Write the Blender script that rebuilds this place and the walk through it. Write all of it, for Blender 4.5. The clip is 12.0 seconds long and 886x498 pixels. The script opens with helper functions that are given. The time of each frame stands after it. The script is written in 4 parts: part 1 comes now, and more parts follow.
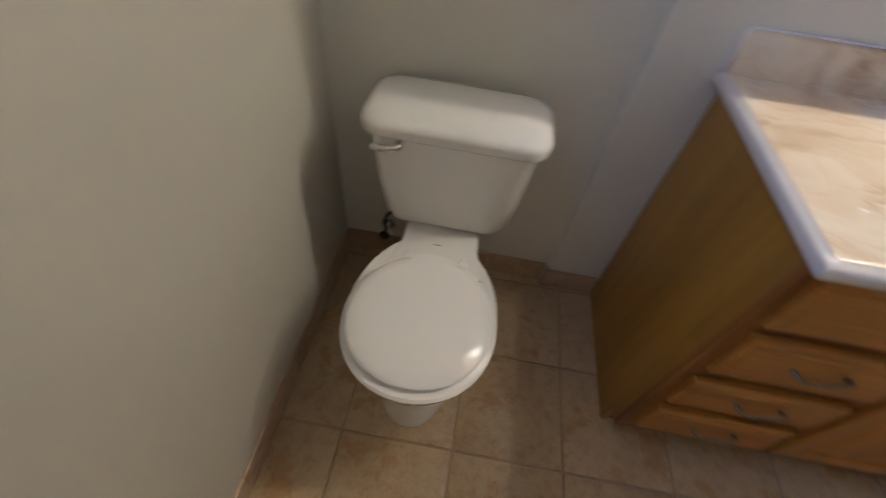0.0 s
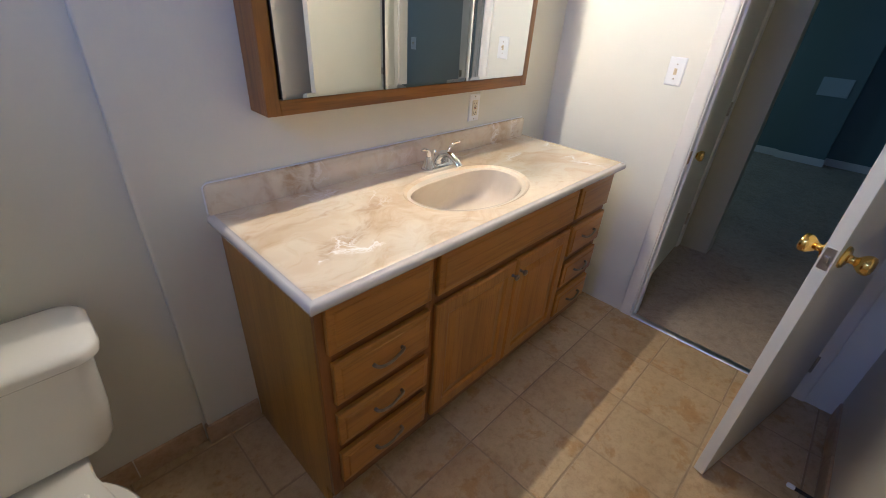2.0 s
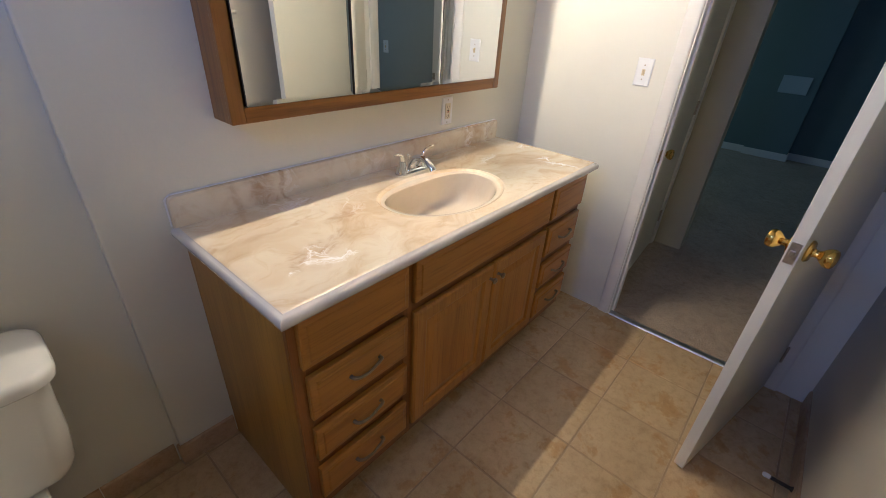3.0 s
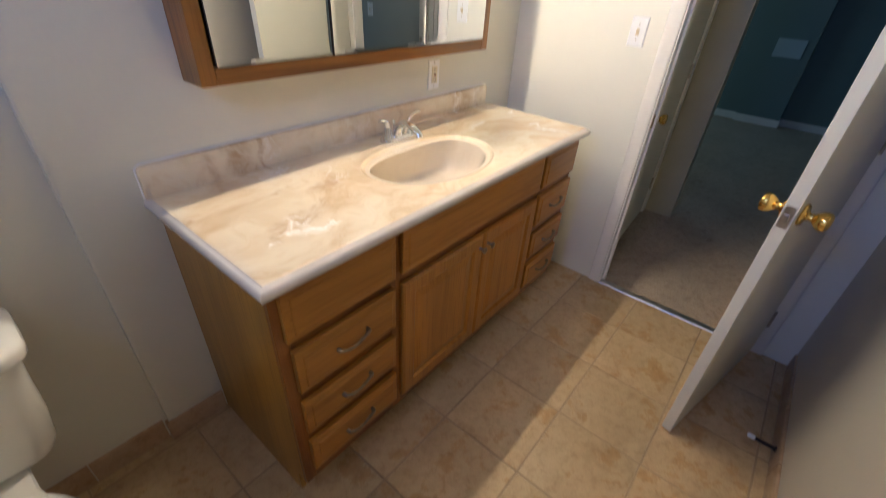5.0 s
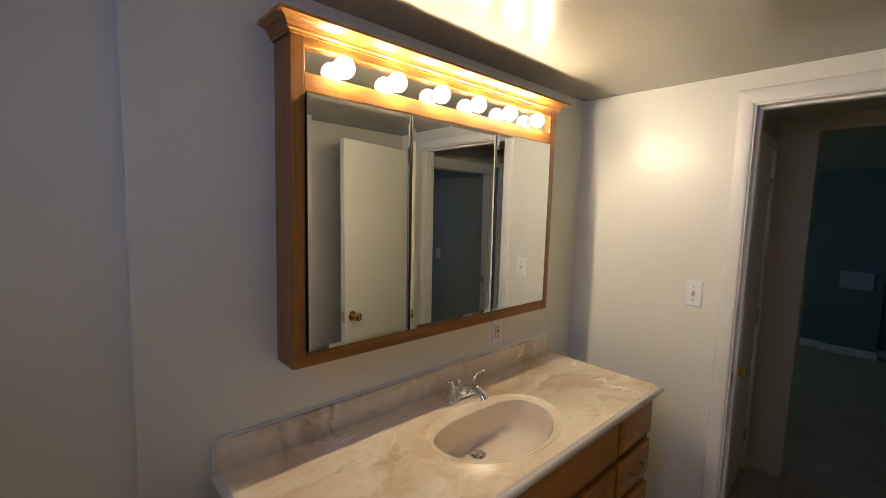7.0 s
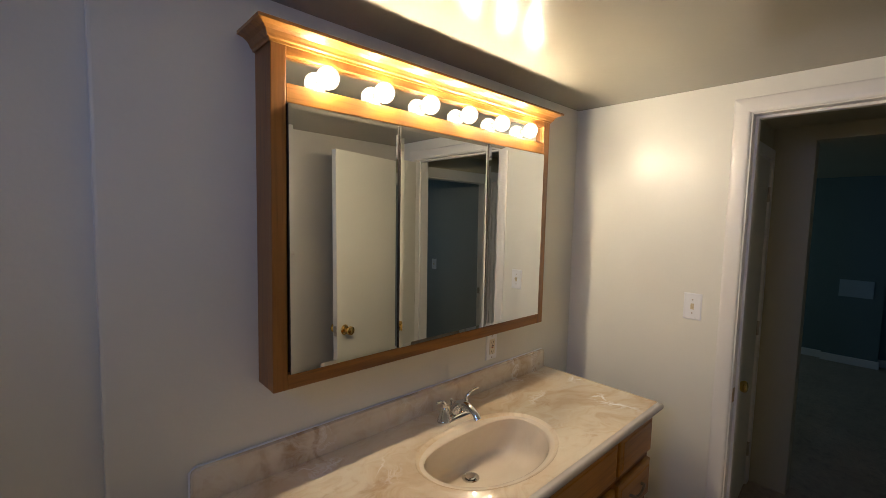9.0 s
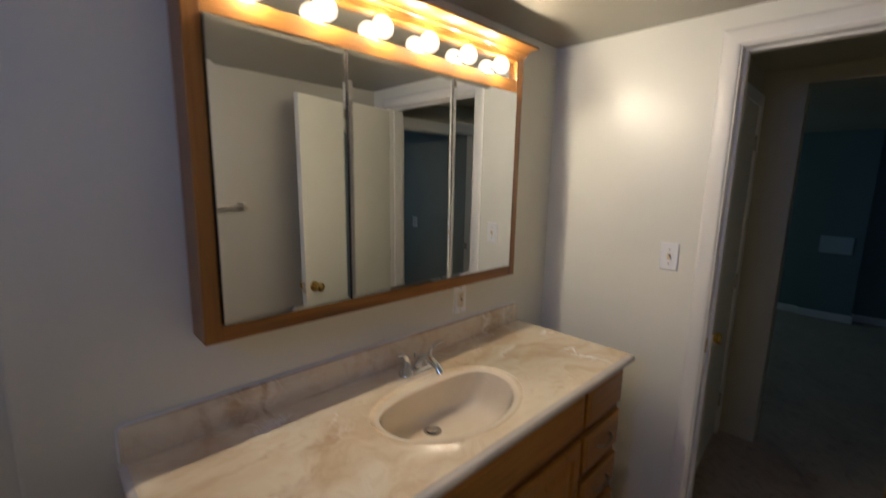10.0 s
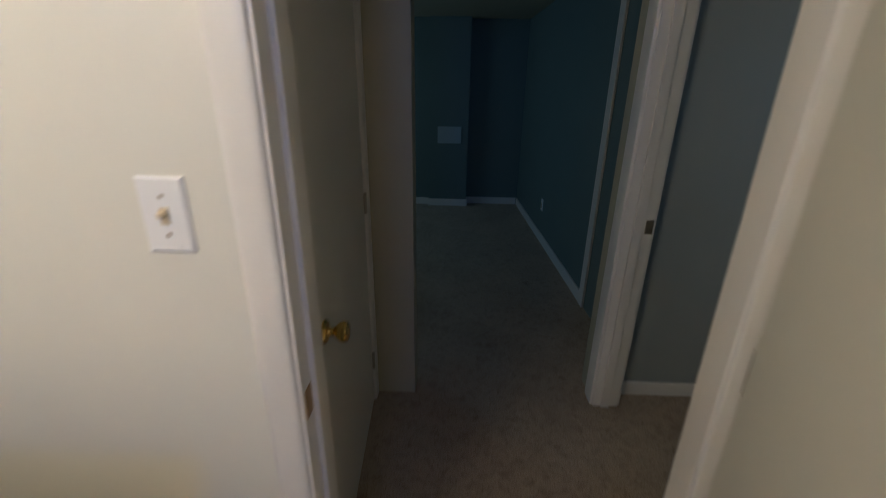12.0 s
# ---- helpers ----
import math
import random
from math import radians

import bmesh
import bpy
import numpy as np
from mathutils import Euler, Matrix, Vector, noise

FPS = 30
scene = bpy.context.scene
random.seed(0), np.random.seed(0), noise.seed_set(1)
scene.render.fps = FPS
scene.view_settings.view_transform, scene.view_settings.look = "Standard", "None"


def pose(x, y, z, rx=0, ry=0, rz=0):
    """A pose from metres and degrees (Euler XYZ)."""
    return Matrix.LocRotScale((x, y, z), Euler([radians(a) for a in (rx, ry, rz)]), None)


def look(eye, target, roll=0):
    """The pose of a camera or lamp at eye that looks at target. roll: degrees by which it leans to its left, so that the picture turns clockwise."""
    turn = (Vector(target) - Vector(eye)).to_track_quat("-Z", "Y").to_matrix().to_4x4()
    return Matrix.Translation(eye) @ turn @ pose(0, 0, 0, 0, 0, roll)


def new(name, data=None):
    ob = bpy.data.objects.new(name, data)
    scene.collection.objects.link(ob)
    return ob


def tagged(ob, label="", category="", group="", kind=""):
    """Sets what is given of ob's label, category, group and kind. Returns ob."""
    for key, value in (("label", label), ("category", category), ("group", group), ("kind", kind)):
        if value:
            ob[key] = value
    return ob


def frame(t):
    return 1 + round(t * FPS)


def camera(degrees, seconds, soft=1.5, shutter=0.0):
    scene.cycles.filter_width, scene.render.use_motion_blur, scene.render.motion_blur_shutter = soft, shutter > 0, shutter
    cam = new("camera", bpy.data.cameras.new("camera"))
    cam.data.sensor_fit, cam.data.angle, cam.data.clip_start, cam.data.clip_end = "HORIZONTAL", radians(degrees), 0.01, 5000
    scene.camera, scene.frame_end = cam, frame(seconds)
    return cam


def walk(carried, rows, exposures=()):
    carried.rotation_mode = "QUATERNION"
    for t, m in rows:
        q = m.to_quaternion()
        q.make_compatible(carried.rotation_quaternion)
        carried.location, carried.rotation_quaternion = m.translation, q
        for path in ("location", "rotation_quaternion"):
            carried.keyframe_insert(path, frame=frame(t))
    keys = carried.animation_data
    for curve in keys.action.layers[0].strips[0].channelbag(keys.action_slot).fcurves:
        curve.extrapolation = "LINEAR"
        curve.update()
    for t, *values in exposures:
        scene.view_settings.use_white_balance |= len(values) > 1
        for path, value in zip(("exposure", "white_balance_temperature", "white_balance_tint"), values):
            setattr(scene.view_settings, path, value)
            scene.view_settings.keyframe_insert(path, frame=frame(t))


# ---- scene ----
cam = camera(92.9, 12.0, soft=0.75, shutter=0.4)
PATH = [
    (0, (0.369, 0.234, 1.324), (0.304, 1.52, -0.207), 8.1),
    (0.5, (0.418, 0.132, 1.37), (0.98, 1.461, -0.015), 6.4),
    (1, (0.479, 0.046, 1.427), (1.484, 1.273, 0.209), 5.1),
    (1.5, (0.525, 0.014, 1.466), (1.71, 1.217, 0.396), 4.4),
    (2, (0.548, -0.01, 1.489), (1.825, 1.158, 0.485), 4.0),
    (2.5, (0.558, -0.01, 1.497), (1.89, 1.119, 0.522), 3.9),
    (3, (0.573, -0.007, 1.492), (1.915, 1.096, 0.502), 3.7),
    (3.2, (0.575, -0.007, 1.476), (1.915, 1.076, 0.461), 3.7),
    (4.8, (0.61, -0.003, 1.434), (1.891, 0.979, 0.252), 3.9),
    (5, (0.602, 0.001, 1.464), (1.923, 1.026, 0.366), 3.7),
    (5.5, (0.59, 0.036, 1.568), (1.984, 1.237, 0.784), 3.3),
    (6, (0.584, 0.02, 1.621), (1.943, 1.431, 1.22), 1.8),
    (6.5, (0.587, 0.048, 1.643), (1.932, 1.51, 1.41), 1.6),
    (7, (0.601, 0.047, 1.653), (1.954, 1.507, 1.454), 1.6),
    (7.2, (0.618, 0.042, 1.647), (1.97, 1.503, 1.447), 1.6),
    (9, (0.655, 0.065, 1.668), (2.015, 1.523, 1.511), 1.3),
    (9.5, (0.704, 0.066, 1.665), (2.079, 1.511, 1.525), 1.2),
    (10, (0.801, 0.07, 1.601), (2.183, 1.477, 1.27), 1.2),
    (10.5, (1.026, 0.07, 1.487), (2.591, 1.059, 0.73), 1.3),
    (11, (1.411, 0.138, 1.446), (3.147, 0.569, 0.553), 1.5),
    (11.5, (1.73, 0.203, 1.437), (3.53, 0.366, 0.58), 0.6),
    (12, (2.147, 0.226, 1.476), (4.013, 0.283, 0.759), 0.9),
]
EXPOSURES = [(0.0, 0.13, 5000, 10), (0.5, 0.20, 4950, 10), (1.0, 0.28, 4800, 10), (2.5, 0.12, 5150, 10), (5.0, 0.31, 5350, 10), (5.6, 0.07, 5600, 10), (6.5, -0.76, 5900, 10), (9.5, -0.95, 5750, 10),
             (10.0, -1.02, 5450, 10), (10.5, -0.70, 5200, 10), (11.0, -0.34, 5150, 10), (11.5, -0.45, 5250, 10), (12.0, -0.56, 5300, 10)]
walk(cam, [(t, look(eye, target, roll)) for t, eye, target, roll in PATH], EXPOSURES)

# ---- world and light ----
world = bpy.data.worlds.new("sky")
scene.world = world
world.use_nodes = True
wn = world.node_tree.nodes
sky = wn.new("ShaderNodeTexSky")
sky.sky_type = 'NISHITA'
sky.sun_disc = False
sky.sun_elevation = radians(35)
sky.sun_rotation = radians(140)
wn["Background"].inputs[1].default_value = 0.08
world.node_tree.links.new(sky.outputs[0], wn["Background"].inputs[0])

FILAMENT, GLOBE = 3700.0, 7.0


def area_lamp(name, m, sx, sy, watts, colour, spread=180):
    data = bpy.data.lights.new(name, 'AREA')
    data.shape, data.size, data.size_y, data.energy, data.color = 'RECTANGLE', sx, sy, watts, colour
    data.spread = radians(spread)
    ob = new(name, data)
    ob.matrix_basis = m
    return ob


# daylight in the bathroom's window opening
area_lamp("daylight_bath", look((-0.075, 0.40, 1.98), (0.925, 0.42, 1.86)), 0.40, 0.30, 4.6, (0.25, 0.43, 1.0), 130)
# fill lamp for the far room, set in an added window out of sight
area_lamp("room_fill", look((6.2, 2.93, 1.55), (6.2, 0.0, 0.9)), 1.1, 0.7, 7.8, (0.60, 0.86, 0.96))

# added lamp that brightens the hall's grey wall, with no known source
area_lamp("hall_fill", look((2.80, -1.85, 1.55), (3.80, -1.85, 1.35)), 0.5, 0.6, 1.15, (0.52, 0.80, 1.0))


# ---- materials ----
def mat_base(name):
    m = bpy.data.materials.new(name)
    m.use_nodes = True
    return m, m.node_tree.nodes, m.node_tree.links, m.node_tree.nodes["Principled BSDF"]


def n_noise(nodes, links, vec, scale, detail=4, rough=0.55, dist=0.0):
    n = nodes.new("ShaderNodeTexNoise")
    n.inputs["Scale"].default_value, n.inputs["Detail"].default_value = scale, detail
    n.inputs["Roughness"].default_value, n.inputs["Distortion"].default_value = rough, dist
    links.new(vec, n.inputs["Vector"])
    return n


def n_ramp(nodes, links, fac, stops):
    r = nodes.new("ShaderNodeValToRGB")
    while len(r.color_ramp.elements) < len(stops):
        r.color_ramp.elements.new(0.5)
    for e, (p, c) in zip(r.color_ramp.elements, stops):
        e.position, e.color = p, (*c, 1)
    links.new(fac, r.inputs[0])
    return r


def n_mix(nodes, links, fac, a, b, mode='MIX'):
    m = nodes.new("ShaderNodeMix")
    m.data_type, m.blend_type = 'RGBA', mode
    for sock, v in ((m.inputs[0], fac), (m.inputs[6], a), (m.inputs[7], b)):
        if isinstance(v, (int, float)):
            sock.default_value = v
        elif isinstance(v, tuple):
            sock.default_value = (*v, 1)
        else:
            links.new(v, sock)
    return m.outputs[2]


def n_bump(nodes, links, height, strength, dist, bsdf):
    b = nodes.new("ShaderNodeBump")
    b.inputs["Strength"].default_value, b.inputs["Distance"].default_value = strength, dist
    links.new(height, b.inputs["Height"])
    links.new(b.outputs[0], bsdf.inputs["Normal"])


def obj_coord(nodes, links, scale=(1, 1, 1), rnd=False):
    c = nodes.new("ShaderNodeTexCoord")
    mp = nodes.new("ShaderNodeMapping")
    mp.inputs["Scale"].default_value = scale
    links.new(c.outputs["Object"], mp.inputs[0])
    if rnd:
        info = nodes.new("ShaderNodeObjectInfo")
        mul = nodes.new("ShaderNodeMath")
        mul.operation = 'MULTIPLY'
        mul.inputs[1].default_value = 37.0
        links.new(info.outputs["Random"], mul.inputs[0])
        comb = nodes.new("ShaderNodeCombineXYZ")
        for i in range(3):
            links.new(mul.outputs[0], comb.inputs[i])
        links.new(comb.outputs[0], mp.inputs["Location"])
    return mp.outputs[0]


def paint(name, colour, rough=0.45, bump=0.12, grain=140, vary=0.06):
    m, n, l, b = mat_base(name)
    v = obj_coord(n, l)
    big = n_noise(n, l, v, 1.7, 3)
    fine = n_noise(n, l, v, grain, 3)
    dark = tuple(c * (1 - vary) for c in colour)
    r = n_ramp(n, l, big.outputs[0], [(0.3, dark), (0.7, colour)])
    l.new(r.outputs[0], b.inputs["Base Color"])
    b.inputs["Roughness"].default_value = rough
    n_bump(n, l, fine.outputs[0], bump, 0.004, b)
    return m


def plain(name, colour, rough=0.4, metal=0.0, coat=0.0, vary=0.08, scale=30):
    m, n, l, b = mat_base(name)
    v = obj_coord(n, l)
    t = n_noise(n, l, v, scale, 3)
    r = n_ramp(n, l, t.outputs[0], [(0.35, tuple(c * (1 - vary) for c in colour)), (0.65, colour)])
    l.new(r.outputs[0], b.inputs["Base Color"])
    rr = n_ramp(n, l, t.outputs[0], [(0.3, (rough * 0.8,) * 3), (0.7, (rough * 1.2,) * 3)])
    l.new(rr.outputs[0], b.inputs["Roughness"])
    b.inputs["Metallic"].default_value = metal
    b.inputs["Coat Weight"].default_value = coat
    b.inputs["Coat Roughness"].default_value = 0.05
    return m


def wood(name, light, dark, axis, rough=0.38, fine=1.0):
    """Stained wood with its grain along the axis given."""
    m, n, l, b = mat_base(name)
    s = [26.0 * fine] * 3
    s["xyz".index(axis)] = 1.6 * fine
    v = obj_coord(n, l, tuple(s), rnd=True)
    broad = n_noise(n, l, v, 0.35, 3, 0.5, 0.6)
    grain = n_noise(n, l, v, 1.0, 5, 0.6, 0.3)
    s2 = [150.0] * 3
    s2["xyz".index(axis)] = 5.0
    pores = n_noise(n, l, obj_coord(n, l, tuple(s2), rnd=True), 1.0, 2)
    c1 = n_ramp(n, l, grain.outputs[0], [(0.28, dark), (0.50, light), (0.8, tuple(min(1, c * 1.12) for c in light))])
    tone = n_ramp(n, l, broad.outputs[0], [(0.3, (0.86, 0.83, 0.80)), (0.65, (1.0, 1.0, 1.0))])
    c2 = n_mix(n, l, 1.0, c1.outputs[0], tone.outputs[0], 'MULTIPLY')
    pr = n_ramp(n, l, pores.outputs[0], [(0.36, (0.62, 0.55, 0.48)), (0.46, (1, 1, 1))])
    c3 = n_mix(n, l, 0.45, c2, pr.outputs[0], 'MULTIPLY')
    l.new(c3, b.inputs["Base Color"])
    b.inputs["Roughness"].default_value = rough
    b.inputs["Coat Weight"].default_value = 0.25
    b.inputs["Coat Roughness"].default_value = 0.18
    n_bump(n, l, pores.outputs[0], 0.12, 0.001, b)
    return m


def tile_material(name, light, mid, spot, rough=0.34):
    m, n, l, b = mat_base(name)
    v = obj_coord(n, l, rnd=True)
    cloud = n_noise(n, l, v, 5.0, 6, 0.62, 0.4)
    blot = n_noise(n, l, v, 8.0, 10, 0.70, 0.2)
    mott = n_noise(n, l, v, 34.0, 6, 0.7, 0.3)
    fine = n_noise(n, l, v, 170.0, 3)
    base = n_ramp(n, l, cloud.outputs[0], [(0.3, mid), (0.62, light)])
    mask = n_ramp(n, l, blot.outputs[0], [(0.55, (0, 0, 0)), (0.59, (0.6, 0.6, 0.6)), (0.70, (0.88, 0.88, 0.88))])
    c = n_mix(n, l, mask.outputs[0], base.outputs[0], spot)
    mo = n_ramp(n, l, mott.outputs[0], [(0.32, (0.80, 0.76, 0.70)), (0.5, (1, 1, 1)), (0.72, (1.10, 1.09, 1.07))])
    c = n_mix(n, l, 0.85, c, mo.outputs[0], 'MULTIPLY')
    sp = n_ramp(n, l, fine.outputs[0], [(0.30, (0.86, 0.84, 0.82)), (0.5, (1, 1, 1))])
    c = n_mix(n, l, 0.6, c, sp.outputs[0], 'MULTIPLY')
    info = n.new("ShaderNodeObjectInfo")
    tone = n_ramp(n, l, info.outputs["Random"], [(0.0, (0.93, 0.93, 0.93)), (1.0, (1.04, 1.03, 1.02))])
    c = n_mix(n, l, 1.0, c, tone.outputs[0], 'MULTIPLY')
    l.new(c, b.inputs["Base Color"])
    rr = n_ramp(n, l, blot.outputs[0], [(0.3, (rough * 0.85,) * 3), (0.7, (rough * 1.25,) * 3)])
    l.new(rr.outputs[0], b.inputs["Roughness"])
    n_bump(n, l, blot.outputs[0], 0.10, 0.003, b)
    return m


def n_patches(n, l, vec, patches, soft=1.0):
    """Sum of soft oval patches: centre x, y, half-length, half-width, turn in degrees, weight."""
    total = None
    for x, y, rx, ry, turn, weight in patches:
        mp = n.new("ShaderNodeMapping")
        mp.vector_type = 'TEXTURE'
        mp.inputs["Location"].default_value = (x, y, 0.93)
        mp.inputs["Rotation"].default_value = (0, 0, radians(turn))
        mp.inputs["Scale"].default_value = (rx, ry, 0.5)
        l.new(vec, mp.inputs[0])
        ln = n.new("ShaderNodeVectorMath")
        ln.operation = 'LENGTH'
        l.new(mp.outputs[0], ln.inputs[0])
        fall = n.new("ShaderNodeMapRange")
        fall.interpolation_type = 'SMOOTHSTEP'
        fall.inputs["From Min"].default_value, fall.inputs["From Max"].default_value = 0.25, 1.0 + 0.3 * soft
        fall.inputs["To Min"].default_value, fall.inputs["To Max"].default_value = weight, 0.0
        l.new(ln.outputs["Value"], fall.inputs["Value"])
        if total is None:
            total = fall.outputs[0]
        else:
            add = n.new("ShaderNodeMath")
            add.operation, add.use_clamp = 'ADD', True
            l.new(total, add.inputs[0])
            l.new(fall.outputs[0], add.inputs[1])
            total = add.outputs[0]
    return total


BROWN_CLOUDS = [(1.145, 0.885, 0.075, 0.032, 20, 0.9), (1.22, 0.90, 0.05, 0.025, 75, 0.6), (1.30, 1.01, 0.075, 0.040, 25, 0.75), (1.035, 0.845, 0.060, 0.028, 55, 0.75),
                (0.97, 1.05, 0.11, 0.018, 12, 0.6), (1.13, 1.06, 0.13, 0.014, 8, 0.45), (1.16, 1.25, 0.045, 0.06, 0, 0.95), (1.07, 1.25, 0.02, 0.06, 0, 0.5), (1.235, 1.25, 0.012, 0.06, 10, 0.9),
                (1.62, 1.25, 0.03, 0.06, 0, 0.35), (1.86, 1.25, 0.02, 0.06, 0, 0.55), (2.26, 1.25, 0.10, 0.06, 0, 0.6), (2.40, 1.25, 0.04, 0.06, 0, 0.7), (2.15, 1.02, 0.12, 0.03, 10, 0.5),
                (2.33, 0.80, 0.10, 0.030, -60, 0.55), (2.05, 0.76, 0.10, 0.030, 20, 0.4), (1.42, 0.74, 0.14, 0.025, 15, 0.35)]
WHITE_WISPS = [(1.10, 0.862, 0.055, 0.045, 40, 1.0), (1.14, 0.805, 0.085, 0.028, -25, 1.0), (1.01, 0.812, 0.030, 0.014, 30, 1.0), (2.335, 0.80, 0.12, 0.030, -72, 1.0), (2.35, 0.87, 0.05, 0.04, 0, 0.9),
               (1.24, 1.18, 0.10, 0.035, 20, 0.8), (1.27, 1.25, 0.03, 0.05, 0, 0.6), (2.455, 1.06, 0.08, 0.03, 30, 0.9), (2.14, 1.05, 0.10, 0.025, 10, 0.7), (2.24, 1.25, 0.035, 0.06, 0, 0.8), (2.39, 1.25, 0.04, 0.06, 0, 0.6),
               (1.60, 1.23, 0.16, 0.03, 0, 0.35), (1.36, 1.02, 0.06, 0.03, 30, 0.4)]


WHITE_STROKES = [(1.085, 0.868, 0.035, 0.006, 70, 0.8), (1.06, 0.838, 0.030, 0.006, -20, 0.8), (1.135, 0.818, 0.080, 0.0065, -22, 0.85), (1.155, 0.800, 0.065, 0.005, -28, 0.6), (1.005, 0.812, 0.016, 0.010, 30, 0.9),
                 (2.335, 0.800, 0.095, 0.008, -74, 1.0), (2.362, 0.860, 0.030, 0.008, 20, 0.9), (2.345, 0.895, 0.035, 0.008, -40, 0.8), (2.455, 1.060, 0.060, 0.008, 25, 0.9), (2.48, 1.03, 0.03, 0.006, -40, 0.7),
                 (2.15, 1.048, 0.085, 0.009, 6, 0.6), (1.245, 1.178, 0.075, 0.008, 25, 0.7), (1.20, 1.20, 0.05, 0.006, 0, 0.5), (1.36, 1.08, 0.05, 0.005, 35, 0.4)]


def marble_material(name="cultured_marble", streaks=1.0):
    """Cast marble: cream ground, tan clouds, white streaks, a clear gel coat."""
    m, n, l, b = mat_base(name)
    v = obj_coord(n, l)

    def warped(scale, amount, detail=3):
        w = n_noise(n, l, v, scale, detail, 0.55, 0.3)
        off = n.new("ShaderNodeVectorMath")
        off.operation = 'SUBTRACT'
        off.inputs[1].default_value = (0.5, 0.5, 0.5)
        l.new(w.outputs["Color"], off.inputs[0])
        sc = n.new("ShaderNodeVectorMath")
        sc.operation = 'SCALE'
        sc.inputs[3].default_value = amount
        l.new(off.outputs[0], sc.inputs[0])
        add = n.new("ShaderNodeVectorMath")
        l.new(v, add.inputs[0])
        l.new(sc.outputs[0], add.inputs[1])
        return add.outputs[0]
    gentle, strong = warped(13.0, 0.105), warped(2.4, 0.55)
    st = n.new("ShaderNodeMapping")
    st.inputs["Scale"].default_value = (1.0, 2.4, 1.2)
    st.inputs["Rotation"].default_value = (0, 0, radians(14))
    l.new(strong, st.inputs[0])
    cloud = n_noise(n, l, st.outputs[0], 2.4, 4, 0.5, 0.5)
    base = n_ramp(n, l, cloud.outputs[0], [(0.30, (0.58, 0.435, 0.27)), (0.42, (0.69, 0.565, 0.40)), (0.52, (0.745, 0.645, 0.485)), (0.72, (0.78, 0.70, 0.56))])
    fib = n_noise(n, l, st.outputs[0], 9.0, 5, 0.6, 1.2)
    fr = n_ramp(n, l, fib.outputs[0], [(0.34, (0.93, 0.885, 0.83)), (0.50, (1, 1, 1)), (0.62, (1.0, 1.0, 1.0)), (0.72, (0.96, 0.93, 0.89))])
    c = n_mix(n, l, 1.0, base.outputs[0], fr.outputs[0], 'MULTIPLY')
    brown = n_patches(n, l, gentle, BROWN_CLOUDS)
    tex = n_ramp(n, l, fib.outputs[0], [(0.36, (1.0, 1.0, 1.0)), (0.58, (0.30, 0.30, 0.30))])
    k1 = n.new("ShaderNodeMath")
    k1.operation = 'MULTIPLY'
    l.new(brown, k1.inputs[0])
    l.new(tex.outputs[0], k1.inputs[1])
    k2 = n.new("ShaderNodeMath")
    k2.operation = 'MULTIPLY'
    k2.inputs[1].default_value = 0.9 * streaks
    l.new(k1.outputs[0], k2.inputs[0])
    c = n_mix(n, l, k2.outputs[0], c, (0.43, 0.275, 0.15))
    lines = n_noise(n, l, gentle, 7.5, 1.5, 0.45, 2.2)
    w = n_ramp(n, l, lines.outputs[0], [(0.40, (0, 0, 0)), (0.43, (0.9, 0.9, 0.9)), (0.455, (0.1, 0.1, 0.1)), (0.485, (0.2, 0.2, 0.2)), (0.505, (1, 1, 1)), (0.535, (0.15, 0.15, 0.15)), (0.57, (0.8, 0.8, 0.8)), (0.60, (0, 0, 0))])
    k3 = n.new("ShaderNodeMath")
    k3.operation = 'MULTIPLY'
    l.new(n_patches(n, l, gentle, WHITE_WISPS, 0.4), k3.inputs[0])
    l.new(w.outputs[0], k3.inputs[1])
    both = n.new("ShaderNodeMath")
    both.operation = 'MAXIMUM'
    l.new(k3.outputs[0], both.inputs[0])
    l.new(n_patches(n, l, gentle, WHITE_STROKES, 0.4), both.inputs[1])
    k4 = n.new("ShaderNodeMath")
    k4.operation = 'MULTIPLY'
    k4.inputs[1].default_value = 1.0 * streaks
    l.new(both.outputs[0], k4.inputs[0])
    c = n_mix(n, l, k4.outputs[0], c, (0.97, 0.96, 0.94))
    c = n_mix(n, l, 1.0 - streaks, c, (0.73, 0.65, 0.53))
    l.new(c, b.inputs["Base Color"])
    b.inputs["Roughness"].default_value = 0.22
    b.inputs["Coat Weight"].default_value = 0.6
    b.inputs["Coat Roughness"].default_value = 0.02
    return m


def carpet_material():
    m, n, l, b = mat_base("carpet")
    v = obj_coord(n, l)
    fine = n_noise(n, l, v, 170.0, 5, 0.75, 0.6)
    mid = n_noise(n, l, v, 21.0, 5, 0.7, 0.8)
    big = n_noise(n, l, v, 2.4, 4)
    c = n_ramp(n, l, fine.outputs[0], [(0.34, (0.20, 0.145, 0.095)), (0.46, (0.46, 0.36, 0.255)), (0.66, (0.60, 0.50, 0.39))])
    c2 = n_ramp(n, l, mid.outputs[0], [(0.30, (0.66, 0.63, 0.60)), (0.50, (1, 1, 1)), (0.70, (1.08, 1.07, 1.05))])
    t = n_ramp(n, l, big.outputs[0], [(0.3, (0.78, 0.77, 0.75)), (0.7, (1, 1, 1))])
    cc = n_mix(n, l, 1.0, c.outputs[0], c2.outputs[0], 'MULTIPLY')
    l.new(n_mix(n, l, 1.0, cc, t.outputs[0], 'MULTIPLY'), b.inputs["Base Color"])
    b.inputs["Roughness"].default_value = 0.95
    b.inputs["Sheen Weight"].default_value = 0.2
    n_bump(n, l, n_mix(n, l, 0.5, fine.outputs[0], mid.outputs[0]), 0.9, 0.012, b)
    return m


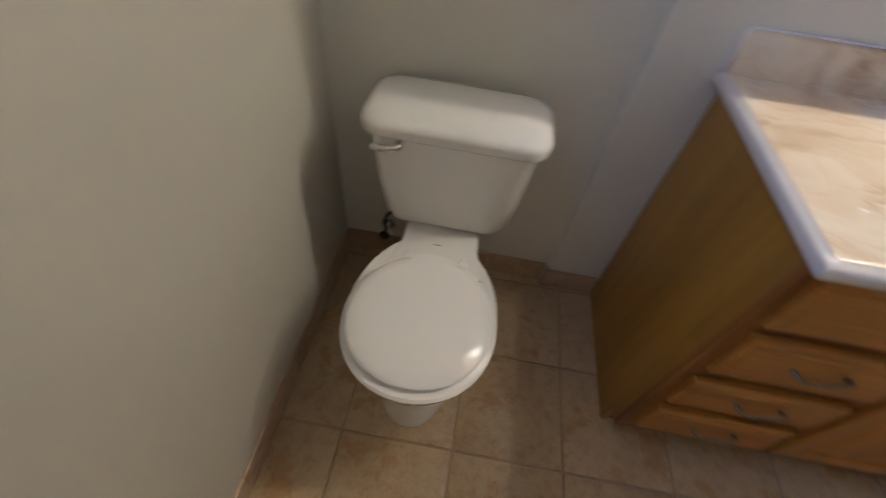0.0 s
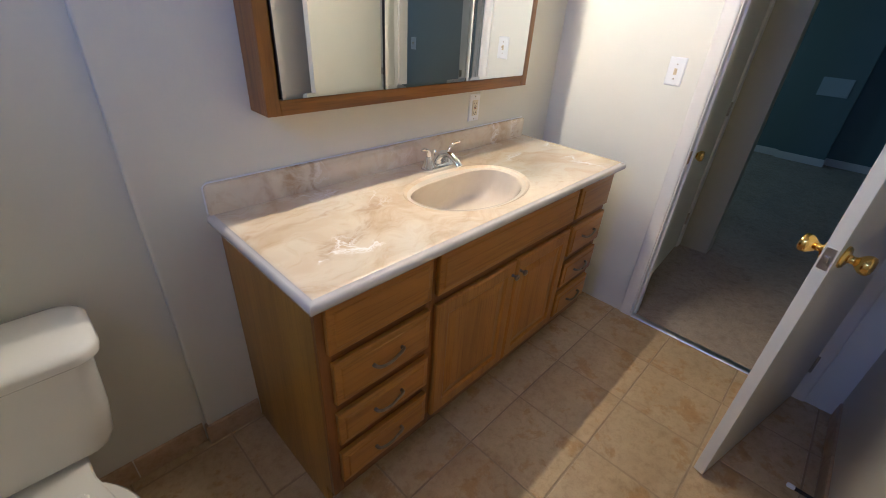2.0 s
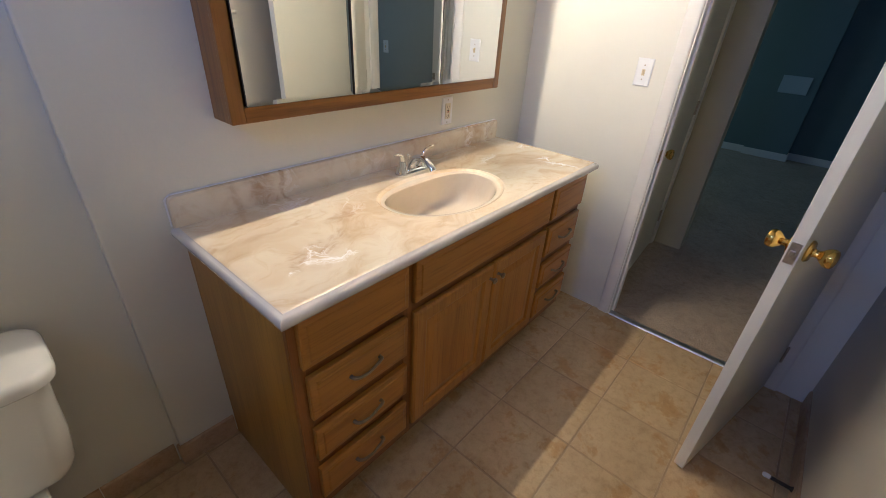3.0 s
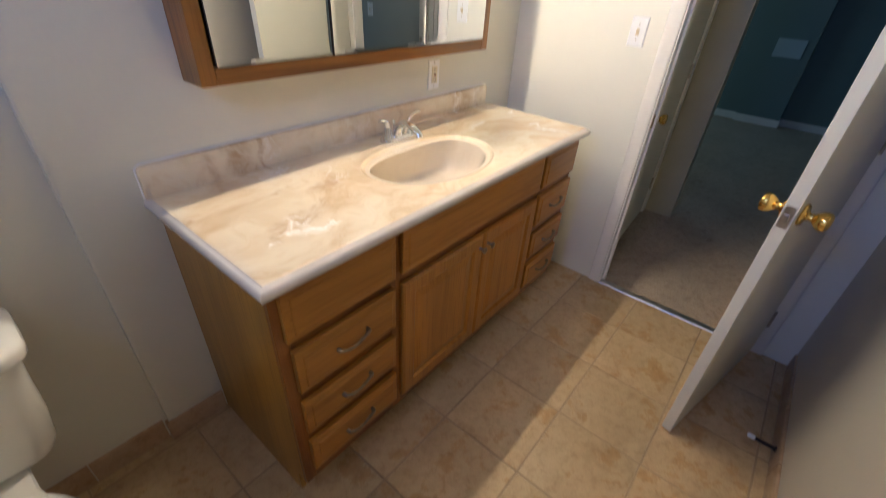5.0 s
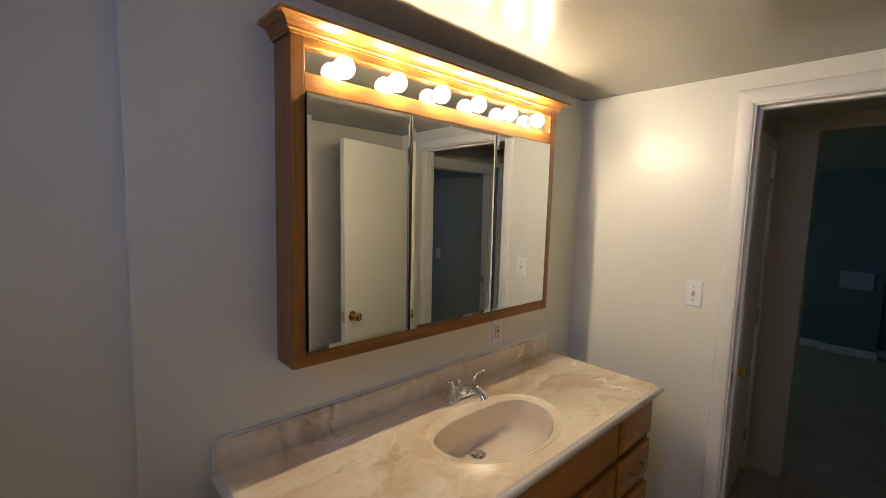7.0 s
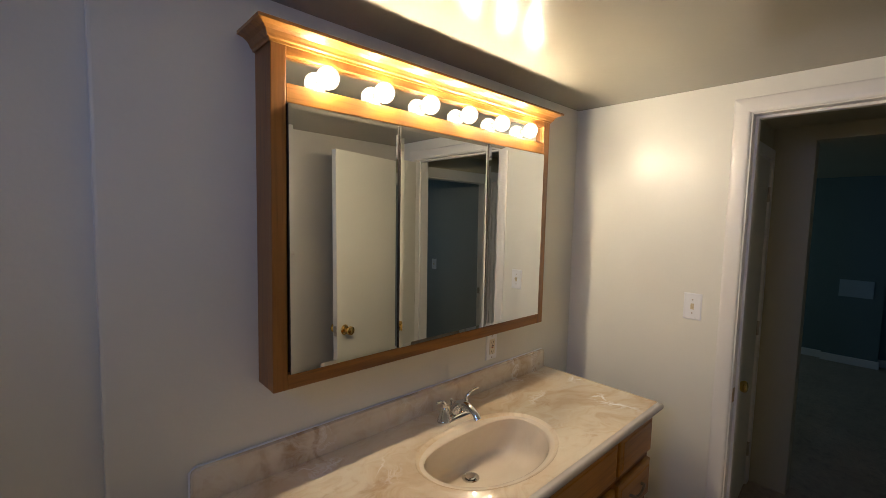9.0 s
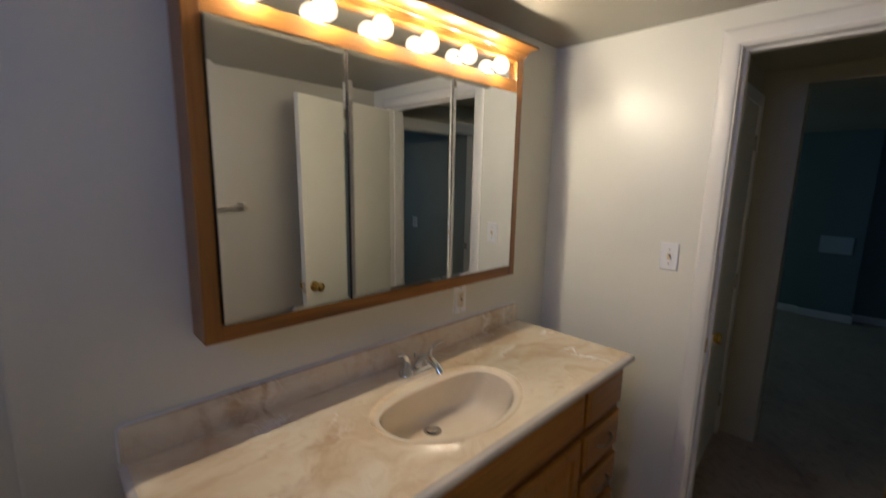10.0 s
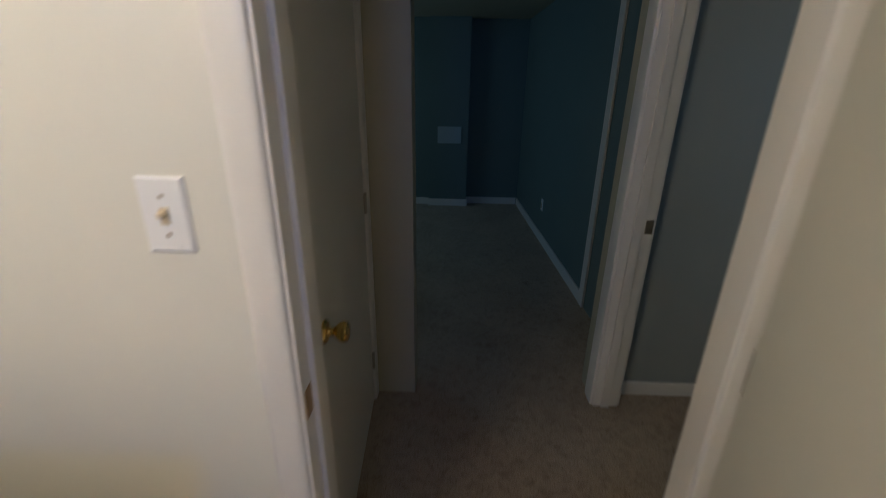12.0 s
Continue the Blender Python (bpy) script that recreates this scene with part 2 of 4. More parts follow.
def emitter(name, colour, strength):
    m, n, l, b = mat_base(name)
    b.inputs["Base Color"].default_value = (0.9, 0.88, 0.82, 1)
    b.inputs["Emission Color"].default_value = (*colour, 1)
    b.inputs["Emission Strength"].default_value = strength
    return m


def globe_material():
    """Thin lit bulb glass: glows, and lets the filament's light through."""
    m, n, l, b = mat_base("lit_bulb_glass")
    e, t, x = n.new("ShaderNodeEmission"), n.new("ShaderNodeBsdfTransparent"), n.new("ShaderNodeMixShader")
    e.inputs[0].default_value, e.inputs[1].default_value = (1.0, 0.81, 0.565, 1), GLOBE
    x.inputs[0].default_value = 0.4
    l.new(t.outputs[0], x.inputs[1])
    l.new(e.outputs[0], x.inputs[2])
    l.new(x.outputs[0], n["Material Output"].inputs[0])
    return m


def glass_material():
    m, n, l, b = mat_base("window_glass")
    b.inputs["Transmission Weight"].default_value = 1.0
    b.inputs["Roughness"].default_value = 0.02
    return m


def mirror_material():
    m, n, l, b = mat_base("mirror_silver")
    b.inputs["Base Color"].default_value = (0.86, 0.88, 0.86, 1)
    b.inputs["Metallic"].default_value = 1.0
    b.inputs["Roughness"].default_value = 0.006
    return m


WALL = paint("wall_paint", (0.70, 0.69, 0.625), 0.42, 0.10, 90)
# beige, set darker than the other walls to hold back bounced light
ALCOVE = paint("beige_wall_paint_darkened", (0.52, 0.49, 0.42), 0.42, 0.10, 90)
# lighter copy of the wall paint; bulb light is put into its colour
WALL_GLOSS_LIT = paint("east_wall_paint_lit", (0.82, 0.81, 0.745), 0.33, 0.30, 12)
# off-white ceiling given a much darker colour so its lit surface stays dim
CEIL = paint("ceiling_paint_dimmed", (0.37, 0.34, 0.275), 0.24, 0.10, 34)
# beige hall paint with the bulbs' warm light mixed into its colour
HALLWALL_WARM = paint("hall_paint_warmed", (0.51, 0.475, 0.345), 0.5, 0.12, 110)
HALLGREY = paint("hall_grey_paint", (0.36, 0.395, 0.395), 0.5, 0.10, 110)
TEAL = paint("teal_paint", (0.16, 0.22, 0.218), 0.55, 0.10, 110)
TRIM = paint("trim_enamel", (0.82, 0.80, 0.77), 0.30, 0.05, 60, 0.04)
DOORW = paint("door_enamel", (0.75, 0.735, 0.66), 0.32, 0.06, 46, 0.05)
OAK_X = wood("honey_oak_horizontal", (0.405, 0.180, 0.021), (0.30, 0.120, 0.012), 'x')
OAK_Z = wood("honey_oak_vertical", (0.405, 0.180, 0.021), (0.30, 0.120, 0.012), 'z')
# darker copies of the oak: shade between the drawer fronts as wood colour
SHADE_OAK_X = wood("shaded_frame_oak_horizontal", (0.20, 0.070, 0.010), (0.12, 0.038, 0.006), 'x')
SHADE_OAK_Z = wood("shaded_frame_oak_vertical", (0.26, 0.096, 0.014), (0.16, 0.052, 0.008), 'z')
OAK_SIDE = wood("oak_veneer_side", (0.365, 0.190, 0.022), (0.25, 0.118, 0.013), 'z', 0.42, 0.7)
CAB_X = wood("cabinet_oak_horizontal", (0.31, 0.132, 0.020), (0.14, 0.052, 0.009), 'x', 0.34)
CAB_Z = wood("cabinet_oak_vertical", (0.29, 0.122, 0.019), (0.13, 0.048, 0.009), 'z', 0.34)
# near-black for small black parts, and for shade inside gaps and slots
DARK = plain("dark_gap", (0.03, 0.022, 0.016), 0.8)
TILE = tile_material("floor_tile", (0.54, 0.405, 0.235), (0.45, 0.325, 0.18), (0.42, 0.255, 0.095))
SKIRT = tile_material("skirting_tile", (0.47, 0.34, 0.225), (0.40, 0.28, 0.175), (0.38, 0.24, 0.13), 0.4)
GROUT = paint("grout", (0.43, 0.32, 0.195), 0.9, 0.3, 300, 0.2)
MARBLE = marble_material()
# paler than the slab: reflections on the glossy edge are painted in
EDGE = plain("pale_sheen_edge", (0.71, 0.66, 0.60), 0.14, 0, 1.0, 0.10, 7)
CAULK = plain("white_caulk", (0.84, 0.84, 0.85), 0.35)
BASIN = marble_material("cultured_marble_basin", 0.3)
PORCELAIN = plain("vitreous_china", (0.80, 0.785, 0.75), 0.10, 0, 0.6, 0.02, 4)
SEATW = plain("seat_plastic", (0.86, 0.84, 0.82), 0.22, 0, 0.2, 0.02, 6)
CHROME = plain("chrome", (0.80, 0.81, 0.82), 0.07, 1.0, 0, 0.03, 20)
PEWTER = plain("antique_pewter", (0.31, 0.26, 0.195), 0.34, 1.0, 0, 0.25, 60)
BRASS = plain("polished_brass", (0.86, 0.60, 0.18), 0.14, 1.0, 0, 0.1, 40)
BRASS_OLD = plain("tarnished_brass", (0.50, 0.33, 0.13), 0.34, 1.0, 0, 0.25, 50)
STEEL = plain("worn_steel", (0.55, 0.50, 0.44), 0.38, 1.0, 0, 0.2, 60)
ALU = plain("aluminium_strip", (0.72, 0.72, 0.73), 0.36, 1.0, 0, 0.15, 30)
PLASTIC = plain("white_plastic", (0.85, 0.86, 0.89), 0.32, 0, 0, 0.02, 20)
IVORY = plain("ivory_plastic", (0.66, 0.56, 0.38), 0.35, 0, 0, 0.05, 20)
SOCKETW = plain("socket_ivory", (0.74, 0.68, 0.55), 0.35, 0, 0, 0.03, 20)
BLACK = plain("black_rubber", (0.02, 0.02, 0.02), 0.6)
CARPET = carpet_material()
MIRROR = mirror_material()
GLASS = glass_material()
FILAMENT_M = emitter("filament", (1.0, 0.785, 0.50), FILAMENT)
BULB_M = globe_material()


# ---- mesh helpers ----
def add_box(bm, lo, hi, bev=0.0, seg=2):
    t = bmesh.new()
    bmesh.ops.create_cube(t, size=1)
    for v in t.verts:
        v.co = Vector([lo[i] + (v.co[i] + 0.5) * (hi[i] - lo[i]) for i in range(3)])
    if bev:
        bmesh.ops.bevel(t, geom=t.edges[:], offset=bev, segments=seg, profile=0.6, affect='EDGES')
    me = bpy.data.meshes.new("t")
    t.to_mesh(me)
    t.free()
    bm.from_mesh(me)
    bpy.data.meshes.remove(me)
    return bm


def box(lo, hi, bev=0.0, seg=2):
    return add_box(bmesh.new(), lo, hi, bev, seg)


def boxes(items, bev=0.0):
    bm = bmesh.new()
    for lo, hi in items:
        add_box(bm, lo, hi, bev)
    return bm


def loft(rings, cap0=True, cap1=True, closed=True):
    """Skins rings of points, each a loop of the same length."""
    bm = bmesh.new()
    vs = [[bm.verts.new(p) for p in r] for r in rings]
    k = len(rings[0])
    for a, b in zip(vs, vs[1:]):
        for i in range(k if closed else k - 1):
            j = (i + 1) % k
            bm.faces.new((a[i], a[j], b[j], b[i]))
    if cap0:
        bm.faces.new(vs[0][::-1])
    if cap1:
        bm.faces.new(vs[-1])
    bmesh.ops.recalc_face_normals(bm, faces=bm.faces[:])
    return bm


def lathe(profile, seg=28, m=None):
    """Turns (radius, height) pairs round z."""
    rings = [[Vector((r * math.cos(2 * math.pi * i / seg), r * math.sin(2 * math.pi * i / seg), h)) for i in range(seg)] for r, h in profile]
    bm = loft(rings)
    if m is not None:
        bm.transform(m)
    return bm


def tube(points, radii, seg=12, flat=1.0):
    """A round bar along points; flat squeezes its section upwards."""
    pts = [Vector(p) for p in points]
    rings = []
    side = None
    for i, p in enumerate(pts):
        d = (pts[min(i + 1, len(pts) - 1)] - pts[max(i - 1, 0)]).normalized()
        if side is None:
            side = d.cross(Vector((0, 0, 1)))
            if side.length < 0.1:
                side = d.cross(Vector((1, 0, 0)))
        side = (side - d * side.dot(d)).normalized()
        up = side.cross(d)
        r = radii[i] if isinstance(radii, (list, tuple)) else radii
        rings.append([p + r * (math.cos(2 * math.pi * j / seg) * side + flat * math.sin(2 * math.pi * j / seg) * up) for j in range(seg)])
    return loft(rings)


def curve_points(ctrl, n=20):
    """Catmull-Rom through the points given."""
    c = [Vector(p) for p in ctrl]
    c = [2 * c[0] - c[1]] + c + [2 * c[-1] - c[-2]]
    out = []
    for i in range(1, len(c) - 2):
        for k in range(n if i < len(c) - 3 else n + 1):
            t = k / n
            a, b, d, e = c[i - 1:i + 3]
            out.append(0.5 * (2 * b + (d - a) * t + (2 * a - 5 * b + 4 * d - e) * t * t + (3 * b - a - 3 * d + e) * t ** 3))
    return out


def merge(*bms):
    out = bmesh.new()
    for b in bms:
        me = bpy.data.meshes.new("t")
        b.to_mesh(me)
        b.free()
        out.from_mesh(me)
        bpy.data.meshes.remove(me)
    return out


def to_mesh(name, bm, mat, smooth=False):
    me = bpy.data.meshes.new(name)
    bm.to_mesh(me)
    bm.free()
    me.materials.append(mat)
    if smooth:
        me.polygons.foreach_set("use_smooth", [True] * len(me.polygons))
        me.set_sharp_from_angle(angle=radians(38))
    return me


def setting(name, bm, mat, label, category, smooth=False):
    return tagged(new(name, to_mesh(name, bm, mat, smooth)), label, category, kind="structure")


def thing(name, m, label, category, group="", kind=""):
    ob = new(name)
    ob.empty_display_size = 0.05
    ob.matrix_basis = m
    return tagged(ob, label, category, group, kind)


def part(name, bm, mat, parent, label="", smooth=False):
    ob = new(name, to_mesh(name, bm, mat, smooth))
    ob.parent = parent
    return tagged(ob, label) if label else ob


def rect_rings(w, h, steps, m=None):
    """Rectangular rings in the xz plane: (inset, depth towards -y) each."""
    rings = []
    for ins, d in steps:
        r = [Vector((ins, -d, ins)), Vector((w - ins, -d, ins)), Vector((w - ins, -d, h - ins)), Vector((ins, -d, h - ins))]
        rings.append([m @ p for p in r] if m is not None else r)
    return rings


# ---- room shell ----
XW, XE = -0.065, 2.74          # west and east walls
YS, YN, YT = -0.445, 1.265, 1.292   # south wall, vanity wall, toilet wall
XSTEP, ZC = 0.725, 2.24
DY0, DY1, DZ = -0.268, 0.487, 2.102  # door opening
TH = 0.12

setting("wall_north", boxes([((XSTEP, YN, -0.05), (XE + TH, YN + TH, ZC + 0.01)), ((XW - TH, YT, -0.05), (XSTEP + 0.06, YT + TH - 0.01, ZC + 0.01))], 0.007), WALL,
        "off-white painted wall with a shallow step", "wall")
WY0, WY1, WZ0, WZ1 = 0.16, 0.64, 1.79, 2.17
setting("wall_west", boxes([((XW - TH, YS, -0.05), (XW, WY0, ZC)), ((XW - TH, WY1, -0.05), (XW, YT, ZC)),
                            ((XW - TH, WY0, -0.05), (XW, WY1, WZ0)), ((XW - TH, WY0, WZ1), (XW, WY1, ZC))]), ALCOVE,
        "beige painted wall beside the toilet, darkened in its colour", "wall")
setting("wall_south", box((XW - TH, YS - TH, -0.05), (XE, YS, ZC)), ALCOVE, "beige painted wall with a towel bar, darkened in its colour", "wall")
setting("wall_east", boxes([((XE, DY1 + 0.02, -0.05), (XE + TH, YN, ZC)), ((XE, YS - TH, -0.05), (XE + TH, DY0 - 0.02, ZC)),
                            ((XE, DY0 - 0.02, DZ + 0.02), (XE + TH, DY1 + 0.02, ZC))]), WALL_GLOSS_LIT,
        "off-white semi-gloss painted wall around the doorway, lamp light in its colour", "wall")
setting("ceiling", box((XW - TH, YS - TH, ZC), (XE + TH, YT + TH, ZC + 0.1)), CEIL, "low semi-gloss painted ceiling, off-white dimmed in its colour", "ceiling")

# window in the west wall
win = thing("window_1", pose(XW, 0, 0), "small high white-framed window", "window", kind="structure")
part("window_frame", boxes([((-0.10, WY0, WZ0), (-0.03, WY0 + 0.03, WZ1)), ((-0.10, WY1 - 0.03, WZ0), (-0.03, WY1, WZ1)),
                            ((-0.10, WY0 + 0.03, WZ1 - 0.03), (-0.03, WY1 - 0.03, WZ1)), ((-0.10, WY0 + 0.03, WZ0), (-0.03, WY1 - 0.03, WZ0 + 0.03))]), TRIM, win)
pane = part("pane", box((-0.098, WY0 + 0.03, WZ0 + 0.03), (-0.094, WY1 - 0.03, WZ1 - 0.03)), GLASS, win)
pane.visible_shadow = False


PROFILE = [(0.0, 0.0), (0.0, 0.006), (0.003, 0.0090), (0.010, 0.0112), (0.030, 0.0125), (0.048, 0.0125), (0.056, 0.0112), (0.0605, 0.0080), (0.062, 0.004), (0.062, 0.0)]


def upright(y_in, y_out, z1, out=-1):
    """Moulded casing beside an opening, thick at its outer edge, with its top mitred."""
    k = (y_out - y_in) / 0.062
    return loft([[Vector((out * h, y_out - k * w, 0.0)) for w, h in PROFILE],
                 [Vector((out * h, y_out - k * w, z1 - abs(k) * w)) for w, h in PROFILE]])


def header(y0, y1, z_in, z_out, out=-1):
    """Moulded casing over an opening, mitred at both ends."""
    k = (z_out - z_in) / 0.062
    return loft([[Vector((out * h, y + s * k * w, z_out - k * w)) for w, h in PROFILE] for y, s in ((y0, 1), (y1, -1))])


# door casing and jamb
CW = 0.068
frame_1 = thing("door_frame", pose(XE, 0, 0), "white enamelled door casing and jamb", "door frame", kind="structure")
part("casing", upright(DY1 + 0.006, DY1 + CW, DZ + CW), TRIM, frame_1, "", True)
part("casing", upright(DY0 - 0.006, DY0 - CW, DZ + CW), TRIM, frame_1, "", True)
part("casing", header(DY0 - CW, DY1 + CW, DZ + 0.006, DZ + CW), TRIM, frame_1, "", True)
part("jamb", box((-0.004, DY1, 0.0), (TH + 0.004, DY1 + 0.02, DZ + 0.02), 0.002), TRIM, frame_1)
part("jamb", box((-0.004, DY0 - 0.02, 0.0), (TH + 0.004, DY0, DZ + 0.02), 0.002), TRIM, frame_1)
part("jamb", box((-0.004, DY0, DZ), (TH + 0.004, DY1, DZ + 0.02), 0.002), TRIM, frame_1)
part("stop", box((0.04, DY1 - 0.011, 0.0), (0.075, DY1, DZ), 0.002), TRIM, frame_1)
part("stop", box((0.04, DY0, 0.0), (0.075, DY0 + 0.011, DZ), 0.002), TRIM, frame_1)
part("stop", box((0.04, DY0 + 0.011, DZ - 0.011), (0.075, DY1 - 0.011, DZ), 0.002), TRIM, frame_1)
part("casing", box((TH, DY1 + 0.006, 0.0), (TH + 0.016, DY1 + CW, DZ + CW), 0.005), TRIM, frame_1)
part("casing", box((TH, DY0 - CW, 0.0), (TH + 0.016, DY0 - 0.006, DZ + CW), 0.005), TRIM, frame_1)
part("casing", box((TH, DY0 - 0.0065, DZ + 0.006), (TH + 0.0155, DY1 + 0.0065, DZ + CW), 0.005), TRIM, frame_1)
part("strike_plate", box((0.006, DY1 - 0.002, 0.905), (0.034, DY1 + 0.001, 0.965), 0.001), BRASS_OLD, frame_1, "tarnished brass strike plate")
setting("threshold", loft([[Vector((XE + dx, y, z)) for dx, z in ((-0.012, 0.001), (-0.008, 0.006), (0.0, 0.009), (0.012, 0.010), (0.026, 0.009), (0.034, 0.004), (0.036, 0.0))]
                           for y in (DY0, DY1)]), ALU, "ribbed metal carpet threshold strip", "threshold")


# ---- bathroom door, standing open ----
def knob_mesh():
    return [(0.0, 0.0), (0.032, 0.0), (0.033, 0.004), (0.028, 0.010), (0.014, 0.013), (0.011, 0.018), (0.0115, 0.026), (0.019, 0.034),
            (0.026, 0.043), (0.0285, 0.053), (0.026, 0.062), (0.019, 0.066), (0.008, 0.068), (0.0, 0.068)]


def hinge(parent, x, y, z):
    h = part("hinge", lathe([(0.0, -0.045), (0.0055, -0.045), (0.0065, -0.043), (0.0065, 0.043), (0.0055, 0.045), (0.0, 0.045)], 12, pose(x, y, z)), STEEL, parent,
             "worn metal butt hinge", True)
    part("leaf", box((x - 0.004, y - 0.03, z - 0.044), (x - 0.002, y, z + 0.044)), STEEL, h)
    return h


# local: x runs from the hinge to the free edge, y is thickness
door_len = 0.772
ang = math.degrees(math.atan2(0.177, -0.7515))
door = thing("door_1", pose(2.728, -0.271, 0, 0, 0, ang), "flush white-painted door standing open", "door", kind="structure")
part("leaf", box((0.004, -0.0175, 0.014), (door_len, 0.0175, 2.085), 0.002), DOORW, door)
part("latch_plate", box((door_len - 0.0005, -0.0125, 0.93), (door_len + 0.0015, 0.0125, 0.995), 0.0008), STEEL, door, "worn metal latch plate")
part("latch_bolt", box((door_len + 0.0015, -0.007, 0.953), (door_len + 0.009, 0.007, 0.972), 0.003), STEEL, door)
for sgn in (1, -1):
    part("knob", lathe(knob_mesh(), 28, pose(door_len - 0.062, sgn * 0.0175, 0.962, -90 * sgn)), BRASS, door, "polished brass door knob", True)
for hz in (0.21, 1.05, 1.86):
    part("hinge", merge(lathe([(0.0, -0.045), (0.006, -0.045), (0.0065, -0.043), (0.0065, 0.043), (0.006, 0.045), (0.0, 0.045)], 12, pose(-0.002, 0.021, hz)),
                        box((-0.001, -0.0165, hz - 0.044), (0.005, 0.018, hz + 0.044))), STEEL, door, "worn metal butt hinge", True)

# ---- hall and far room ----
HX, HN = 3.912, 0.614       # hall's east side, hall's north wall
XR, RS, RN = 7.775, -0.75, 3.0
PY0, PY1 = -0.60, -0.484     # the cross wall with a doorway
setting("carpet", box((XE + 0.012, -2.6, -0.05), (XR + 0.2, RN + 0.1, 0.0)), CARPET, "worn beige cut-pile carpet", "carpet")
HDX0, HDX1 = 3.005, 3.838
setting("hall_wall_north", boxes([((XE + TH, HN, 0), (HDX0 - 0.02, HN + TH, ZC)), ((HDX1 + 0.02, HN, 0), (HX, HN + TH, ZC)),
                                  ((HDX0 - 0.02, HN, 2.06), (HDX1 + 0.02, HN + TH, ZC))]), HALLWALL_WARM, "beige painted hall wall, lamp warmth in its colour", "wall")
setting("hall_wall_stub", boxes([((HX, 0.418, 0), (HX + 0.12, RN, ZC)), ((HX, PY1, 2.155), (HX + 0.12, 0.418, ZC))]), HALLWALL_WARM, "beige wall end and header beside the wide opening, lamp warmth in the colour", "wall")
setting("hall_wall_cross", boxes([((XE + TH, PY0, 0), (3.04, PY1, ZC)), ((3.88, PY0, 0), (4.07, PY1, ZC)), ((3.04, PY0, 2.03), (3.88, PY1, ZC)), ((3.98, RS - 0.1, 0), (4.07, PY0, ZC))]), HALLWALL_WARM,
        "beige painted cross wall with a doorway, lamp warmth in its colour", "wall")
setting("hall_wall_east", box((3.967, -2.6, 0), (4.05, PY0 - 0.002, ZC)), HALLGREY, "grey-teal painted hall wall", "wall")
setting("hall_wall_end", box((XE + TH, -2.7, 0), (4.10, -2.6, ZC)), HALLWALL_WARM, "shaded hall end wall", "wall")
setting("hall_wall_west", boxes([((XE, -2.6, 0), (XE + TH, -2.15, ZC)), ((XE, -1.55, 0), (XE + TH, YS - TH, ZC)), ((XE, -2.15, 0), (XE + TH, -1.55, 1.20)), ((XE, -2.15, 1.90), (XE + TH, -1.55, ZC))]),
        HALLWALL_WARM, "shaded hall side wall with an added window", "wall")
# invented opening, never in sight, around the hall's added lamp
win3 = thing("added_window_3", pose(XE, 0, 0), "unseen white-framed hall window, added for the fill lamp", "window", kind="structure")
part("window_frame", boxes([((0.01, -2.15, 1.20), (0.05, -2.12, 1.90)), ((0.01, -1.58, 1.20), (0.05, -1.55, 1.90)), ((0.01, -2.12, 1.87), (0.05, -1.58, 1.90)), ((0.01, -2.12, 1.20), (0.05, -1.58, 1.23))]), TRIM, win3)
pane = part("pane", box((0.02, -2.12, 1.23), (0.024, -1.58, 1.87)), GLASS, win3)
pane.visible_shadow = False
setting("hall_ceiling", box((XE + TH, -2.7, ZC), (XR + 0.2, RN + 0.1, ZC + 0.1)), HALLWALL_WARM, "shaded painted hall ceiling", "ceiling")
SKEW = pose(XR, -0.592, 0, 0, 0, 2.4)      # the teal south wall runs slightly askew


def skewed(bm):
    bm.transform(SKEW)
    return bm


setting("room_wall_south", skewed(box((-3.72, -0.1, 0), (0.05, 0.0, ZC))), TEAL, "teal painted wall", "wall")
setting("room_wall_east", box((XR, -0.66, 0), (XR + 0.1, RN, ZC)), TEAL, "teal painted far wall", "wall")
setting("room_pier", box((7.622, 0.100, 0), (XR, 0.586, ZC)), TEAL, "teal boxed-out pier with a cover plate", "wall")
setting("room_wall_step", box((7.682, 0.586, 0), (XR, RN, ZC)), TEAL, "teal painted wall beside the pier", "wall")
setting("room_wall_north", boxes([((4.065, RN, 0), (5.6, RN + 0.1, ZC)), ((6.8, RN, 0), (XR + 0.1, RN + 0.1, ZC)), ((5.6, RN, 0), (6.8, RN + 0.1, 1.15)), ((5.6, RN, 1.95), (6.8, RN + 0.1, ZC))]),
        TEAL, "teal painted wall with an added window", "wall")
# window made up to hold the far room's fill lamp
win2 = thing("added_window_2", pose(0, RN, 0), "unseen white-framed basement window, added for the fill lamp", "window", kind="structure")
part("window_frame", boxes([((5.6, 0.02, 1.15), (5.64, 0.08, 1.95)), ((6.76, 0.02, 1.15), (6.8, 0.08, 1.95)), ((5.64, 0.02, 1.91), (6.76, 0.08, 1.95)), ((5.64, 0.02, 1.15), (6.76, 0.08, 1.19))]), TRIM, win2)
pane = part("pane", box((5.64, 0.05, 1.19), (6.76, 0.054, 1.91)), GLASS, win2)
pane.visible_shadow = False
bb = thing("baseboard", pose(0, 0, 0), "white painted baseboard", "baseboard", kind="structure")
for lo, hi in (((XR - 0.014, -0.575, 0), (XR, 0.100, 0.09)), ((7.608, 0.086, 0), (7.622, 0.600, 0.09)),
               ((7.622, 0.086, 0), (XR - 0.014, 0.100, 0.09)), ((7.668, 0.600, 0), (7.682, RN, 0.09)), ((3.953, -2.6, 0), (3.967, PY0 - 0.018, 0.075))):
    part("board", box(lo, hi, 0.003), TRIM, bb)
part("board", skewed(box((-2.81, 0.0, 0), (-0.016, 0.014, 0.09), 0.003)), TRIM, bb)
